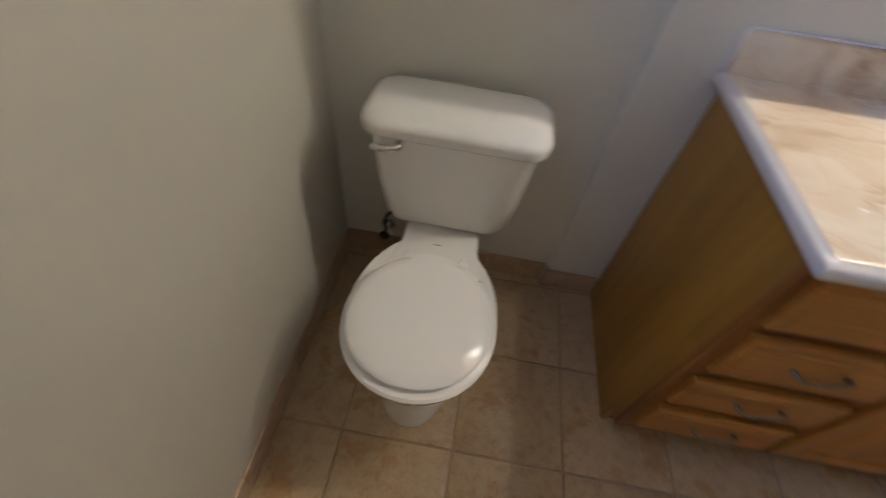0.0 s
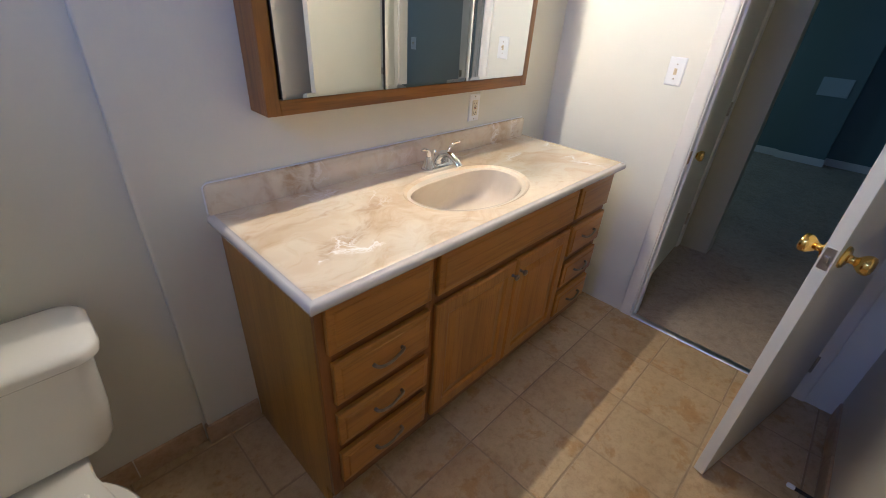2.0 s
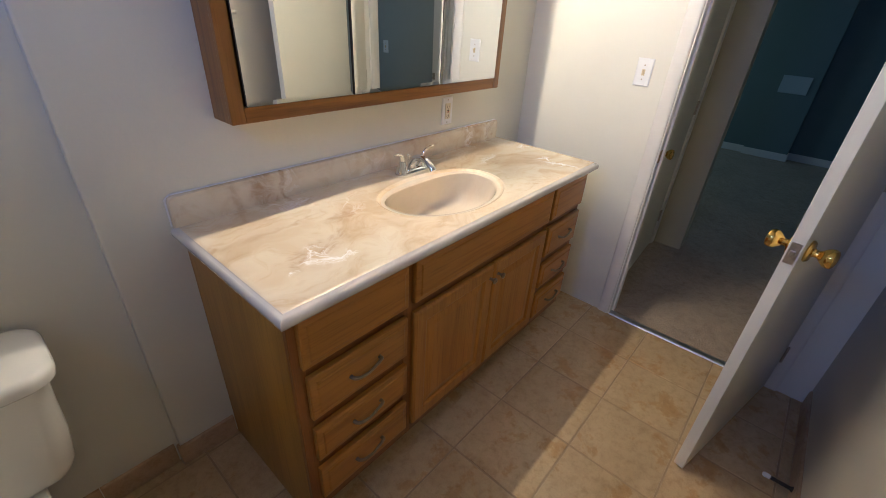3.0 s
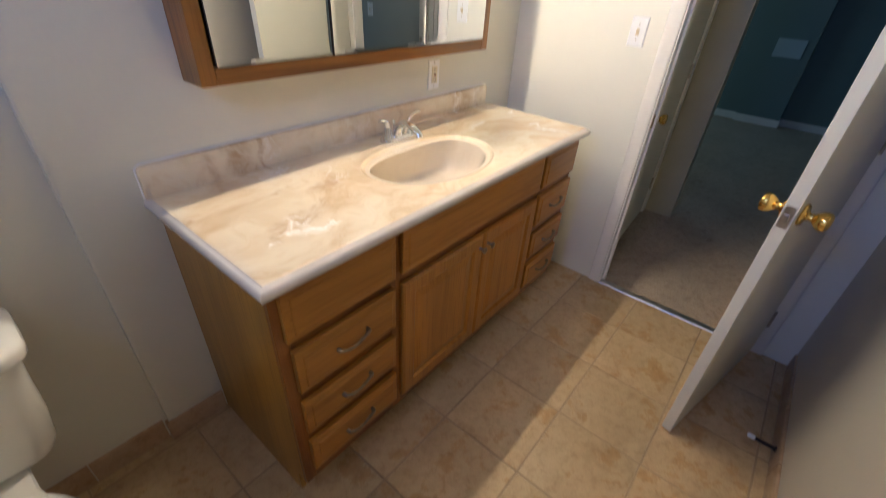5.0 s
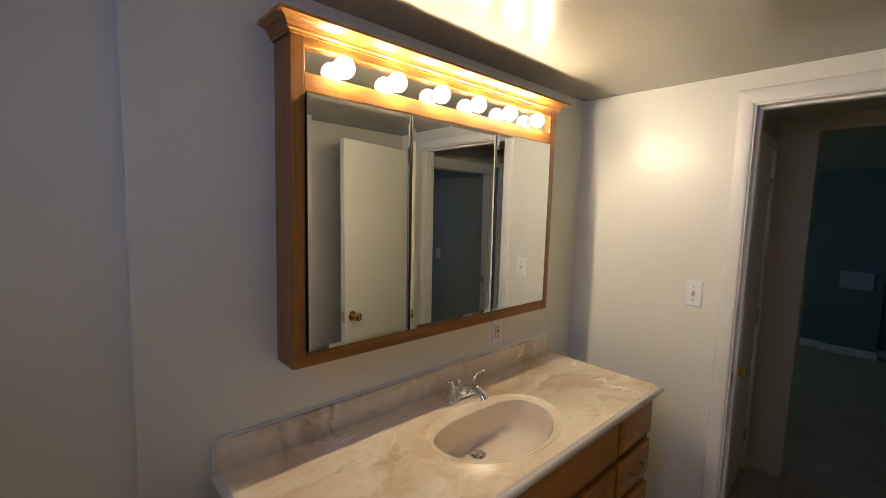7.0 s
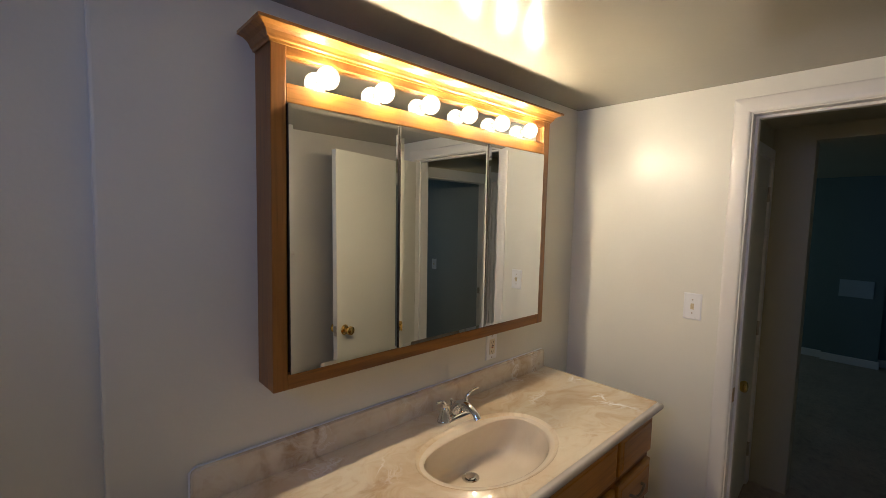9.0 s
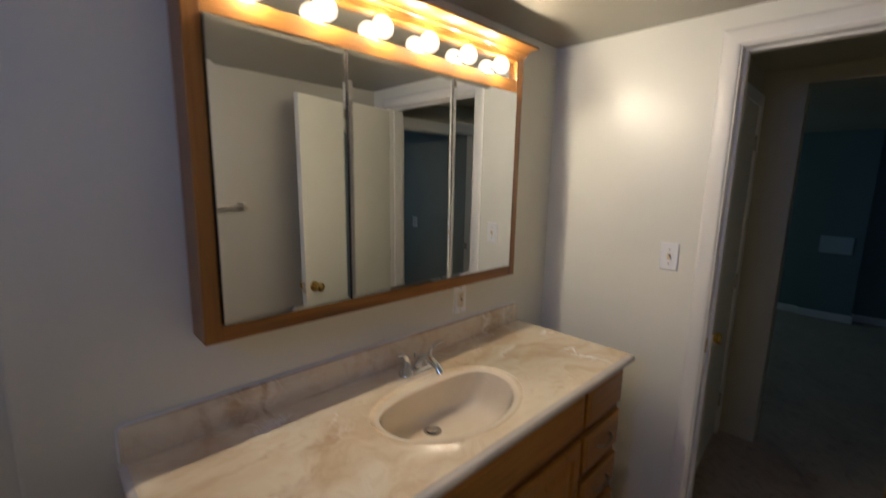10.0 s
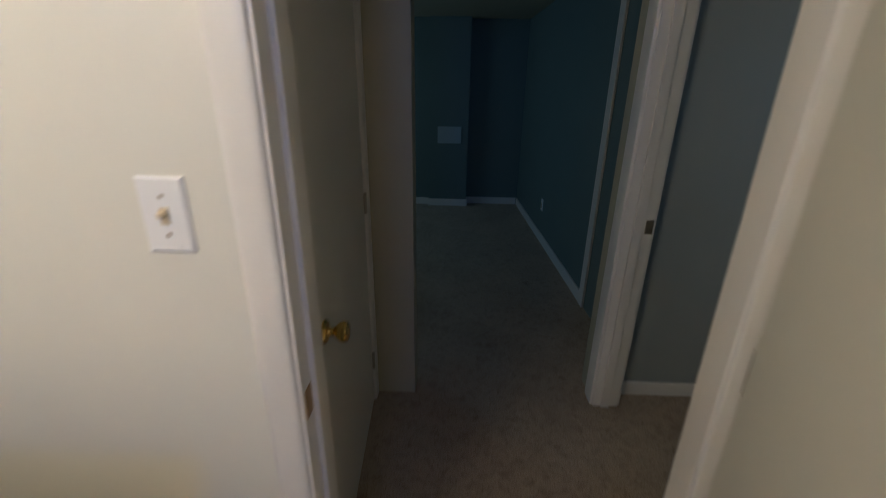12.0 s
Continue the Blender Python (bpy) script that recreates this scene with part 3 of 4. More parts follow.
# doorway trim in the cross wall, and a casing on the far room's wall
frame_2 = thing("door_frame", pose(0, 0, 0), "white painted hall doorway frame", "door frame", kind="structure")
part("jamb", box((3.86, PY0 - 0.004, 0), (3.88, PY1 + 0.004, 2.03), 0.002), TRIM, frame_2)
part("jamb", box((3.04, PY0 - 0.004, 0), (3.06, PY1 + 0.004, 2.03), 0.002), TRIM, frame_2)
part("jamb", box((3.06, PY0 - 0.004, 2.01), (3.86, PY1 + 0.004, 2.03), 0.002), TRIM, frame_2)
part("stop", box((3.849, -0.558, 0), (3.86, -0.518, 2.01), 0.002), TRIM, frame_2)
part("casing", box((3.868, PY1, 0), (3.96, PY1 + 0.016, 2.10), 0.005), TRIM, frame_2)
part("casing", box((2.96, PY1, 0), (3.052, PY1 + 0.016, 2.10), 0.005), TRIM, frame_2)
part("casing", box((3.052, PY1, 2.02), (3.868, PY1 + 0.0155, 2.10), 0.005), TRIM, frame_2)
part("casing", box((3.868, PY0 - 0.016, 0), (3.96, PY0, 2.10), 0.005), TRIM, frame_2)
part("strike_plate", box((3.857, -0.601, 0.91), (3.861, -0.570, 0.97), 0.001), STEEL, frame_2, "tarnished strike plate")
frame_3 = thing("door_frame", pose(0, 0, 0), "white painted casing on the teal wall", "door frame", kind="structure")
part("casing", skewed(box((-2.90, 0.0, 0), (-2.815, 0.018, 2.10), 0.005)), TRIM, frame_3)
# closed door in the hall's north wall
door2 = thing("door_2", pose(HDX1 - 0.002, HN - 0.004, 0, 0, 0, 3.6), "white-painted hall door with a brass knob, barely ajar", "door", kind="structure")
DL = HDX1 - HDX0 - 0.006
part("leaf", box((-DL, 0.0, 0.012), (-0.002, 0.035, 2.03), 0.002), DOORW, door2)
part("knob", lathe(knob_mesh(), 24, pose(-DL + 0.075, 0.0, 0.875, 90)), BRASS, door2, "brass door knob", True)
for hz in (0.24, 1.02, 1.84):
    part("hinge", lathe([(0.0, -0.045), (0.0065, -0.044), (0.0065, 0.044), (0.0, 0.045)], 12, pose(0.002, -0.006, hz)), STEEL, door2, "worn metal hinge", True)
frame_4 = thing("door_frame", pose(0, 0, 0), "white painted casing round the hall door", "door frame", kind="structure")
part("jamb", box((HDX0 - 0.02, HN - 0.003, 0), (HDX0, HN + TH, 2.06), 0.002), TRIM, frame_4)
part("jamb", box((HDX1, HN - 0.003, 0), (HDX1 + 0.02, HN + TH, 2.06), 0.002), TRIM, frame_4)
part("jamb", box((HDX0, HN - 0.003, 2.034), (HDX1, HN + TH, 2.06), 0.002), TRIM, frame_4)
part("casing", box((HDX1 + 0.008, HN - 0.016, 0), (HX - 0.004, HN, 2.11), 0.004), TRIM, frame_4)
part("casing", box((HDX0 - 0.075, HN - 0.016, 0), (HDX0 - 0.008, HN, 2.11), 0.004), TRIM, frame_4)
part("casing", box((HDX0 - 0.008, HN - 0.0155, 2.045), (HDX1 + 0.008, HN, 2.11), 0.004), TRIM, frame_4)
setting("trim", box((HX - 0.006, 0.412, 0), (HX + 0.126, 0.418, 2.155), 0.002), HALLWALL_WARM, "beige corner trim on the wall end", "trim")
plate = thing("cover_plate", pose(7.622, 0.335, 0.915), "pale painted access cover plate on the pier", "cover plate")
part("plate", box((-0.012, -0.148, -0.102), (0.0, 0.148, 0.102), 0.003), paint("pale_plate", (0.42, 0.50, 0.53), 0.5), plate)


# ---- wall plates ----
def wall_plate(name, m, label, kind):
    """Local: faces -y."""
    p = thing(name, m, label, kind, "switches and sockets")
    part("plate", loft(rect_rings(0.072, 0.118, [(0, 0), (0, 0.003), (0.004, 0.006)], pose(-0.036, 0, -0.059))), PLASTIC, p)
    if kind == "light switch":
        part("bezel", box((-0.0065, -0.0072, -0.013), (0.0065, -0.006, 0.013)), IVORY, p, "ivory toggle slot")
        part("toggle", box((-0.0042, -0.0175, -0.001), (0.0042, -0.007, 0.009), 0.0015), IVORY, p, "ivory toggle lever")
        for z in (0.030, -0.030):
            part("screw", lathe([(0, 0), (0.0035, 0), (0.003, 0.0014), (0, 0.0016)], 10, pose(0, -0.006, z, 90)), STEEL, p)
    else:
        part("face", box((-0.017, -0.009, -0.034), (0.017, -0.006, 0.034), 0.001), SOCKETW if kind == "socket" else PLASTIC, p, "socket face")
        for z in (0.020, -0.020):
            for x in (-0.006, 0.006):
                part("slot", box((x - 0.001, -0.0095, z - 0.004), (x + 0.001, -0.0088, z + 0.004)), DARK, p)
            part("slot", box((-0.002, -0.0095, z - 0.011), (0.002, -0.0088, z - 0.008)), DARK, p)
        part("button", box((-0.006, -0.0105, 0.001), (0.006, -0.009, 0.006), 0.0006), DARK, p, "black test button")
        part("button", box((-0.006, -0.0105, -0.006), (0.006, -0.009, -0.001), 0.0006), plain("red_button", (0.35, 0.10, 0.05)), p, "red reset button")
        for z in (0.049, -0.049):
            part("screw", lathe([(0, 0), (0.0035, 0), (0.003, 0.0014), (0, 0.0016)], 10, pose(0, -0.006, z, 90)), STEEL, p)
    return p


wall_plate("light_switch", pose(XE, 0.6585, 1.291, 0, 0, -90), "white toggle switch plate on the wall by the door", "light switch")
wall_plate("light_switch", pose(3.967, -1.36, 1.14, 0, 0, -90), "white toggle switch plate on the hall wall", "light switch")
wall_plate("socket", pose(2.082, YN, 1.09), "white socket with test buttons above the countertop", "socket")
wall_plate("socket", SKEW @ pose(-1.42, 0, 0.37, 0, 0, 180), "pale socket low on the teal wall", "socket")


# ---- toilet ----
def oval(hw, yf, yb, z, n=48, pw=2.12, back=1.95):
    cy, hl = (yf + yb) / 2, (yb - yf) / 2
    pts = []
    for i in range(n):
        a = 2 * math.pi * i / n
        c, s = math.cos(a), math.sin(a)
        e = pw if s < 0 else back
        pts.append(Vector((-0.007 + hw * math.copysign(abs(c) ** (2 / e), c), cy + hl * math.copysign(abs(s) ** (2 / e), s), z)))
    return pts


def rounded(hw, y0, y1, z, r, n=6):
    """A rounded rectangle, -hw..hw by y0..y1."""
    pts = []
    for cx, cy, a0 in ((hw - r, y1 - r, 0), (-hw + r, y1 - r, 90), (-hw + r, y0 + r, 180), (hw - r, y0 + r, 270)):
        for k in range(n + 1):
            a = radians(a0 + 90 * k / n)
            pts.append(Vector((cx + r * math.cos(a), cy + r * math.sin(a), z)))
    return pts


toilet = thing("toilet", pose(0.318, 1.275, 0, 0, 0, 0), "white two-piece toilet with closed lid", "toilet")
part("bowl", loft([oval(hw, yf, yb, z) for z, hw, yf, yb in (
    (0.0, 0.126, -0.645, -0.13), (0.02, 0.124, -0.642, -0.13), (0.05, 0.114, -0.628, -0.14), (0.12, 0.108, -0.618, -0.15), (0.19, 0.114, -0.622, -0.15),
    (0.25, 0.134, -0.648, -0.16), (0.30, 0.160, -0.677, -0.18), (0.345, 0.181, -0.702, -0.20), (0.375, 0.190, -0.713, -0.21), (0.395, 0.192, -0.716, -0.215),
    (0.402, 0.187, -0.710, -0.22), (0.404, 0.169, -0.692, -0.23))]), PORCELAIN, toilet, "white china bowl", True)
part("deck", loft([[Vector((x, y, z)) for x, y in ((-w0, -0.36), (w0, -0.36), (w1 + 0.01, -0.26), (w1, -0.02), (-w1, -0.02), (-w1 - 0.01, -0.26))]
                   for z, w0, w1 in ((0.24, 0.085, 0.075), (0.33, 0.115, 0.086), (0.385, 0.134, 0.098), (0.402, 0.137, 0.101), (0.4075, 0.132, 0.097))]), PORCELAIN, toilet, "white china deck", True)
part("seat", loft([oval(hw, yf, -0.310, z, 48, 2.1, 1.95) for z, hw, yf in ((0.405, 0.177, -0.707), (0.408, 0.188, -0.720), (0.418, 0.190, -0.722), (0.423, 0.184, -0.716))]), SEATW, toilet, "white plastic seat", True)
part("lid", loft([[Vector((p.x, min(p.y, -0.346), p.z)) for p in oval(hw, yf, yb - 0.004, z, 48, 2.1, 1.95)] for z, hw, yf, yb in ((0.424, 0.166, -0.686, -0.335), (0.428, 0.175, -0.696, -0.330), (0.437, 0.178, -0.699, -0.328), (0.443, 0.171, -0.692, -0.334),
                                                                         (0.447, 0.138, -0.655, -0.36), (0.449, 0.08, -0.59, -0.42))]), SEATW, toilet, "closed white plastic lid", True)
for sx in (-0.075, 0.075):
    hg = part("seat_hinge", box((sx - 0.016, -0.342, 0.405), (sx + 0.016, -0.314, 0.424), 0.006, 3), SEATW, toilet, "white seat hinge", True)
    part("bolt_cap", lathe([(0.009, 0.406), (0.009, 0.410), (0.007, 0.413), (0.0, 0.414)], 16, pose(sx, -0.303, 0)), SEATW, hg, "", True)
part("mark", box((-0.018, -0.262, 0.4072), (0.004, -0.259, 0.4079)), PEWTER, toilet, "small grey stamped mark")
part("tank", loft([rounded(hw, yf, yb, z, r, 8) for z, hw, yf, yb, r in (
    (0.408, 0.150, -0.180, -0.045, 0.05), (0.420, 0.172, -0.198, -0.032, 0.055), (0.45, 0.183, -0.206, -0.028, 0.055), (0.55, 0.196, -0.214, -0.026, 0.05), (0.65, 0.202, -0.220, -0.024, 0.045),
    (0.727, 0.209, -0.219, -0.024, 0.045))]), PORCELAIN, toilet, "tapered white china tank", True)
part("tank_lid", loft([rounded(hw, yf, yb, z, r, 8) for z, hw, yf, yb, r in (
    (0.722, 0.210, -0.222, -0.016, 0.05), (0.725, 0.222, -0.236, -0.008, 0.055), (0.731, 0.227, -0.242, -0.004, 0.058), (0.750, 0.229, -0.244, -0.004, 0.060),
    (0.760, 0.226, -0.241, -0.007, 0.060), (0.767, 0.216, -0.232, -0.014, 0.056), (0.771, 0.200, -0.216, -0.030, 0.05), (0.773, 0.165, -0.185, -0.06, 0.04))]), PORCELAIN, toilet, "white china tank lid", True)
lever = part("flush_lever", tube(curve_points([(-0.128, -0.218, 0.707), (-0.131, -0.240, 0.708), (-0.145, -0.251, 0.708), (-0.168, -0.253, 0.708), (-0.190, -0.251, 0.708)], 5),
                                 [0.012] * 6 + [0.0095] * 5 + [0.0085] * 5 + [0.009] * 5, 12), CHROME, toilet, "chrome flush lever", True)
for sx in (-0.107, 0.107):
    part("floor_bolt_cap", lathe([(0.016, 0.0), (0.016, 0.012), (0.011, 0.022), (0.0, 0.025)], 14, pose(sx, -0.30, 0.0)), PORCELAIN, toilet, "", True)
valve = thing("shutoff_valve", pose(0.10, YT, 0.16), "metal shut-off valve and supply hose under the tank", "valve")
part("escutcheon", lathe([(0.026, 0.0), (0.024, 0.006), (0.010, 0.010), (0.0, 0.010)], 18, pose(0, 0, 0, 90)), CHROME, valve, "", True)
part("body", tube([(0, -0.008, 0), (0, -0.06, 0)], 0.010, 12), CHROME, valve, "", True)
part("handle", lathe([(0.0, 0.0), (0.018, 0.0), (0.020, 0.004), (0.018, 0.010), (0.0, 0.012)], 14, pose(0, -0.06, 0, 90)), BLACK, valve, "dark oval handle", True)
part("hose", tube(curve_points([(0, -0.045, 0.006), (0.0, -0.05, 0.06), (0.02, -0.08, 0.13), (0.055, -0.10, 0.19), (0.07, -0.105, 0.25)], 8), 0.006, 10), BLACK, valve, "dark braided hose", True)

# ---- vanity cabinet ----
VX, VY = 0.915, 0.722
VW, VD, VH = 1.575, YN - 0.722 - 0.003, 0.872
van = thing("vanity_cabinet", pose(VX, VY, 0), "honey-stained oak vanity cabinet with drawers and doors", "vanity cabinet")
TOE = 0.096


def side_panel(x0):
    """A side with a notch for the toe space."""
    prof = ((0.018, TOE), (0.047, TOE), (0.049, 0.0), (VD, 0.0), (VD, VH), (0.018, VH))
    return loft([[Vector((x, y, z)) for y, z in prof] for x in (x0, x0 + 0.016)])


part("side_panel", side_panel(0.0), OAK_SIDE, van, "lighter oak veneer side panel")
part("side_panel", side_panel(VW - 0.016), OAK_SIDE, van, "lighter oak veneer side panel")
part("toe_board", box((0.016, 0.055, 0.0), (VW - 0.016, 0.067, TOE + 0.01), 0.001), SHADE_OAK_X, van, "recessed toe board, shade put in its dark colour")
part("back_panel", box((0.016, VD - 0.008, 0.0), (VW - 0.016, VD, VH)), OAK_SIDE, van)
# black sheet behind the fronts paints the gaps as unlit
part("gap_shade_panel", box((0.018, 0.020, TOE + 0.002), (VW - 0.018, 0.026, VH - 0.002)), DARK, van, "near-black sheet in place of the unlit interior")
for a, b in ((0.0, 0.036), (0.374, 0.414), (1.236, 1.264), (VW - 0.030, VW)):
    part("stile", box((a, 0.0, TOE), (b, 0.018, VH), 0.0015), SHADE_OAK_Z, van)
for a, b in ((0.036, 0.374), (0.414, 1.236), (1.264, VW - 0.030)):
    part("rail", box((a, 0.0005, 0.84), (b, 0.018, VH), 0.001), SHADE_OAK_X, van)
    part("rail", box((a, 0.0005, TOE), (b, 0.018, 0.165), 0.001), SHADE_OAK_X, van)
    part("rail", box((a, 0.0005, 0.650), (b, 0.018, 0.720), 0.001), SHADE_OAK_X, van)
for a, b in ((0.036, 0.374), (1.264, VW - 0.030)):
    part("rail", box((a, 0.0005, 0.462), (b, 0.018, 0.525), 0.001), SHADE_OAK_X, van)
    part("rail", box((a, 0.0005, 0.287), (b, 0.018, 0.351), 0.001), SHADE_OAK_X, van)


def bow_pull(parent, x, y, z, w=0.052):
    pts = curve_points([(x - w, y, z), (x - w * 0.97, y - 0.012, z + 0.001), (x - w * 0.72, y - 0.018, z - 0.004), (x - w * 0.35, y - 0.020, z - 0.006), (x, y - 0.021, z - 0.004),
                        (x + w * 0.35, y - 0.020, z + 0.001), (x + w * 0.72, y - 0.018, z + 0.006), (x + w * 0.97, y - 0.012, z + 0.006), (x + w, y, z + 0.004)], 4)
    rad = [0.0065 - 0.002 * math.sin(math.pi * i / (len(pts) - 1)) for i in range(len(pts))]
    part("handle", tube(pts, rad, 10), PEWTER, parent, "antique pewter bow handle", True)


SLAB = [(0.0, 0.0), (0.0, 0.014), (0.0015, 0.0165), (0.004, 0.0175), (0.019, 0.0200), (0.0205, 0.0222), (0.0225, 0.0232)]


def drawer(x0, x1, z0, z1, pull=True, name="drawer"):
    w, h = x1 - x0, z1 - z0
    d = part(name, loft(rect_rings(w, h, SLAB, pose(x0, -0.001, z0))), OAK_X, van, "" if pull else "oak false drawer front")
    if pull:
        bow_pull(d, (x0 + x1) / 2, -0.0238, (z0 + z1) / 2 + 0.004)
    return d


ROWS_Z = [(0.515, 0.668), (0.341, 0.472), (0.158, 0.297)]
drawer(0.022, 0.380, 0.705, 0.858, False, "false_front")
drawer(0.410, 1.240, 0.705, 0.858, False, "false_front")
drawer(1.262, VW - 0.012, 0.705, 0.858, False, "false_front")
for z0, z1 in ROWS_Z:
    drawer(0.030, 0.378, z0, z1)
    drawer(1.262, VW - 0.012, z0, z1)


def cabinet_door(x0, x1, z0, z1, knob_x):
    w, h = x1 - x0, z1 - z0
    m = pose(x0, -0.001, z0)
    d = part("door", loft(rect_rings(w, h, [(0.0, 0.0), (0.0, 0.012), (0.003, 0.016), (0.009, 0.0195), (0.050, 0.0195), (0.054, 0.017), (0.057, 0.011), (0.062, 0.010)], m), cap1=False), OAK_Z, van)
    part("raised_panel", loft(rect_rings(w, h, [(0.0615, 0.006), (0.0615, 0.0102), (0.066, 0.0105), (0.092, 0.0160), (0.096, 0.0165)], m)), OAK_Z, d)
    part("knob", lathe([(0.0, 0.0), (0.007, 0.0), (0.0055, 0.004), (0.005, 0.012), (0.009, 0.017), (0.0125, 0.022), (0.012, 0.026), (0.007, 0.029), (0.0, 0.030)], 18,
                       pose(knob_x, -0.020, z1 - 0.055, 90)), PEWTER, d, "pewter knob", True)


cabinet_door(0.410, 0.838, 0.148, 0.665, 0.815)
cabinet_door(0.844, 1.240, 0.148, 0.665, 0.868)

# ---- countertop with integral basin ----
CX0, CX1, CY0, CZ0, CZ1 = 0.886, 2.520, 0.678, 0.872, 0.908
SX, SY = 1.700, 0.940
top = thing("countertop", pose(0, 0, 0), "cream swirled cultured-marble vanity top with basin", "countertop")


def counter_rings():
    x0, x1, y0, y1 = CX0 - SX, CX1 - SX, CY0 - SY, YN - 0.002 - SY
    angs = sorted({round(a, 6) for a in [2 * math.pi * i / 96 - math.pi for i in range(96)]} |
                  {round(math.atan2(y, x), 6) for x in (x0, x1) for y in (y0, y1)})

    def rect(a, left, right, front, z):
        c, s = math.cos(a), math.sin(a)
        ks = [(x1 / c) if c > 1e-9 else (x0 / c) if c < -1e-9 else 1e9, (y1 / s) if s > 1e-9 else (y0 / s) if s < -1e-9 else 1e9]
        k = min(ks)
        x, y = k * c, k * s
        return Vector((SX + min(max(x, x0 + left), x1 - right), SY + max(y, y0 + front), z))

    def ell(a, ra, front, back, z, dy=0.0, e=2.0):
        """An oval: half-width, reach to the front and to the back, flatter there as e grows."""
        c, s = math.cos(a), math.sin(a)
        p = 2 / e if s > 0 else 1.0
        x = ra * math.copysign(abs(c) ** p, c)
        y = (back - dy) * abs(s) ** p if s > 0 else -(front + dy) * abs(s)
        return Vector((SX + x, SY + dy + y, z))
    edge = [(0.10, CZ0), (0.008, CZ0), (0.002, CZ0 + 0.004), (0.0, CZ0 + 0.010), (0.0, CZ0 + 0.018), (0.003, CZ0 + 0.026), (0.009, CZ0 + 0.0305), (0.0155, CZ0 + 0.0320), (0.0180, CZ1 - 0.0015), (0.0225, CZ1), (0.030, CZ1 - 0.0004)]
    outer = [[rect(a, i, i, i, z) for a in angs] for i, z in edge]
    t = CZ1
    outer += [[ell(a, ra, fr, bk, z, 0, 2.25) for a in angs] for ra, fr, bk, z in (
        (0.290, 0.214, 0.172, t - 0.0004), (0.285, 0.209, 0.167, t + 0.0024), (0.279, 0.203, 0.161, t + 0.0022), (0.273, 0.197, 0.155, t - 0.0030), (0.266, 0.190, 0.147, t - 0.0045))]
    bowl = [[ell(a, ra, fr, bk, z, dy, e) for a in angs] for ra, fr, bk, z, dy, e in (
        (0.252, 0.180, 0.116, t - 0.0045, 0, 2.7), (0.247, 0.175, 0.112, t - 0.008, 0, 2.8), (0.245, 0.171, 0.113, t - 0.016, 0, 2.9), (0.240, 0.163, 0.119, t - 0.045, 0, 2.9), (0.232, 0.150, 0.127, t - 0.085, 0.005, 2.9),
        (0.222, 0.136, 0.132, t - 0.112, 0.010, 2.9), (0.206, 0.118, 0.134, t - 0.130, 0.016, 2.8), (0.186, 0.098, 0.131, t - 0.140, 0.026, 2.6), (0.140, 0.058, 0.124, t - 0.148, 0.050, 2.2), (0.085, 0.010, 0.116, t - 0.151, 0.068, 2.0),
        (0.038, -0.044, 0.108, t - 0.153, 0.076, 2.0), (0.022, -0.054, 0.100, t - 0.154, 0.077, 2.0))]
    return outer, bowl


outer, bowl = counter_rings()
part("slab", loft(outer[8:], False, False), MARBLE, top, "", True)
part("edge", loft(outer[:9], False, False), EDGE, top, "glossy rolled edge, whitened by sheen put in its colour", True)
part("basin", loft([outer[-1]] + bowl, False, True), BASIN, top, "integral oval marble basin", True)
BSX0, BSX1 = CX0 + 0.008, 2.487
part("backsplash", loft([[Vector((x, y, z)) for x, z in ((BSX0 + i, CZ1 - 0.002), (BSX1 - i, CZ1 - 0.002), (BSX1 - i, 0.985 - i), (BSX1 - 0.004 - i, 0.996 - i), (BSX1 - 0.014 - i, 1.0 - i), (BSX0 + 0.014 + i, 1.0 - i), (BSX0 + 0.004 + i, 0.996 - i), (BSX0 + i, 0.985 - i))]
                        for y, i in ((YN - 0.001, 0.0), (YN - 0.014, 0.0), (YN - 0.018, 0.003), (YN - 0.0185, 0.010), (YN - 0.021, 0.013))]), MARBLE, top, "marble backsplash with a raised border", True)
part("caulk_bead", tube([(BSX0 - 0.001, YN - 0.004, CZ1), (BSX0 - 0.001, YN - 0.004, 0.990), (BSX0 + 0.012, YN - 0.004, 1.001), (BSX1 - 0.010, YN - 0.004, 1.001)], 0.0032, 8), CAULK, top, "white caulk line", True)
drain = thing("sink_drain", pose(SX, SY + 0.077, CZ1 - 0.1535), "chrome pop-up drain stopper", "drain")
part("flange", lathe([(0.0, 0.0), (0.031, 0.0), (0.031, 0.003), (0.026, 0.004), (0.021, 0.001), (0.0, 0.001)], 28), CHROME, drain, "", True)
part("stopper", lathe([(0.0, 0.002), (0.017, 0.002), (0.019, 0.006), (0.016, 0.010), (0.008, 0.012), (0.0, 0.0125)], 28), CHROME, drain, "", True)

# ---- faucet ----
fau = thing("faucet", pose(SX + 0.048, 1.150, CZ1), "chrome two-handle centerset faucet", "faucet")
part("base", loft([rounded(hw, -r, r, z, r - 0.0005, 8) for z, hw, r in ((0.0, 0.080, 0.027), (0.006, 0.081, 0.028), (0.012, 0.079, 0.026), (0.018, 0.072, 0.020), (0.020, 0.066, 0.014))]), CHROME, fau, "", True)
sp = curve_points([(0, 0.004, 0.014), (0, -0.002, 0.040), (0, -0.028, 0.064), (0, -0.068, 0.068), (0, -0.100, 0.052), (0, -0.116, 0.034)], 6)
part("spout", tube(sp, [0.021 - 0.008 * min(1, i / 16) + (0.002 * max(0, (i - 22) / 8)) for i in range(len(sp))], 16), CHROME, fau, "arched chrome spout", True)
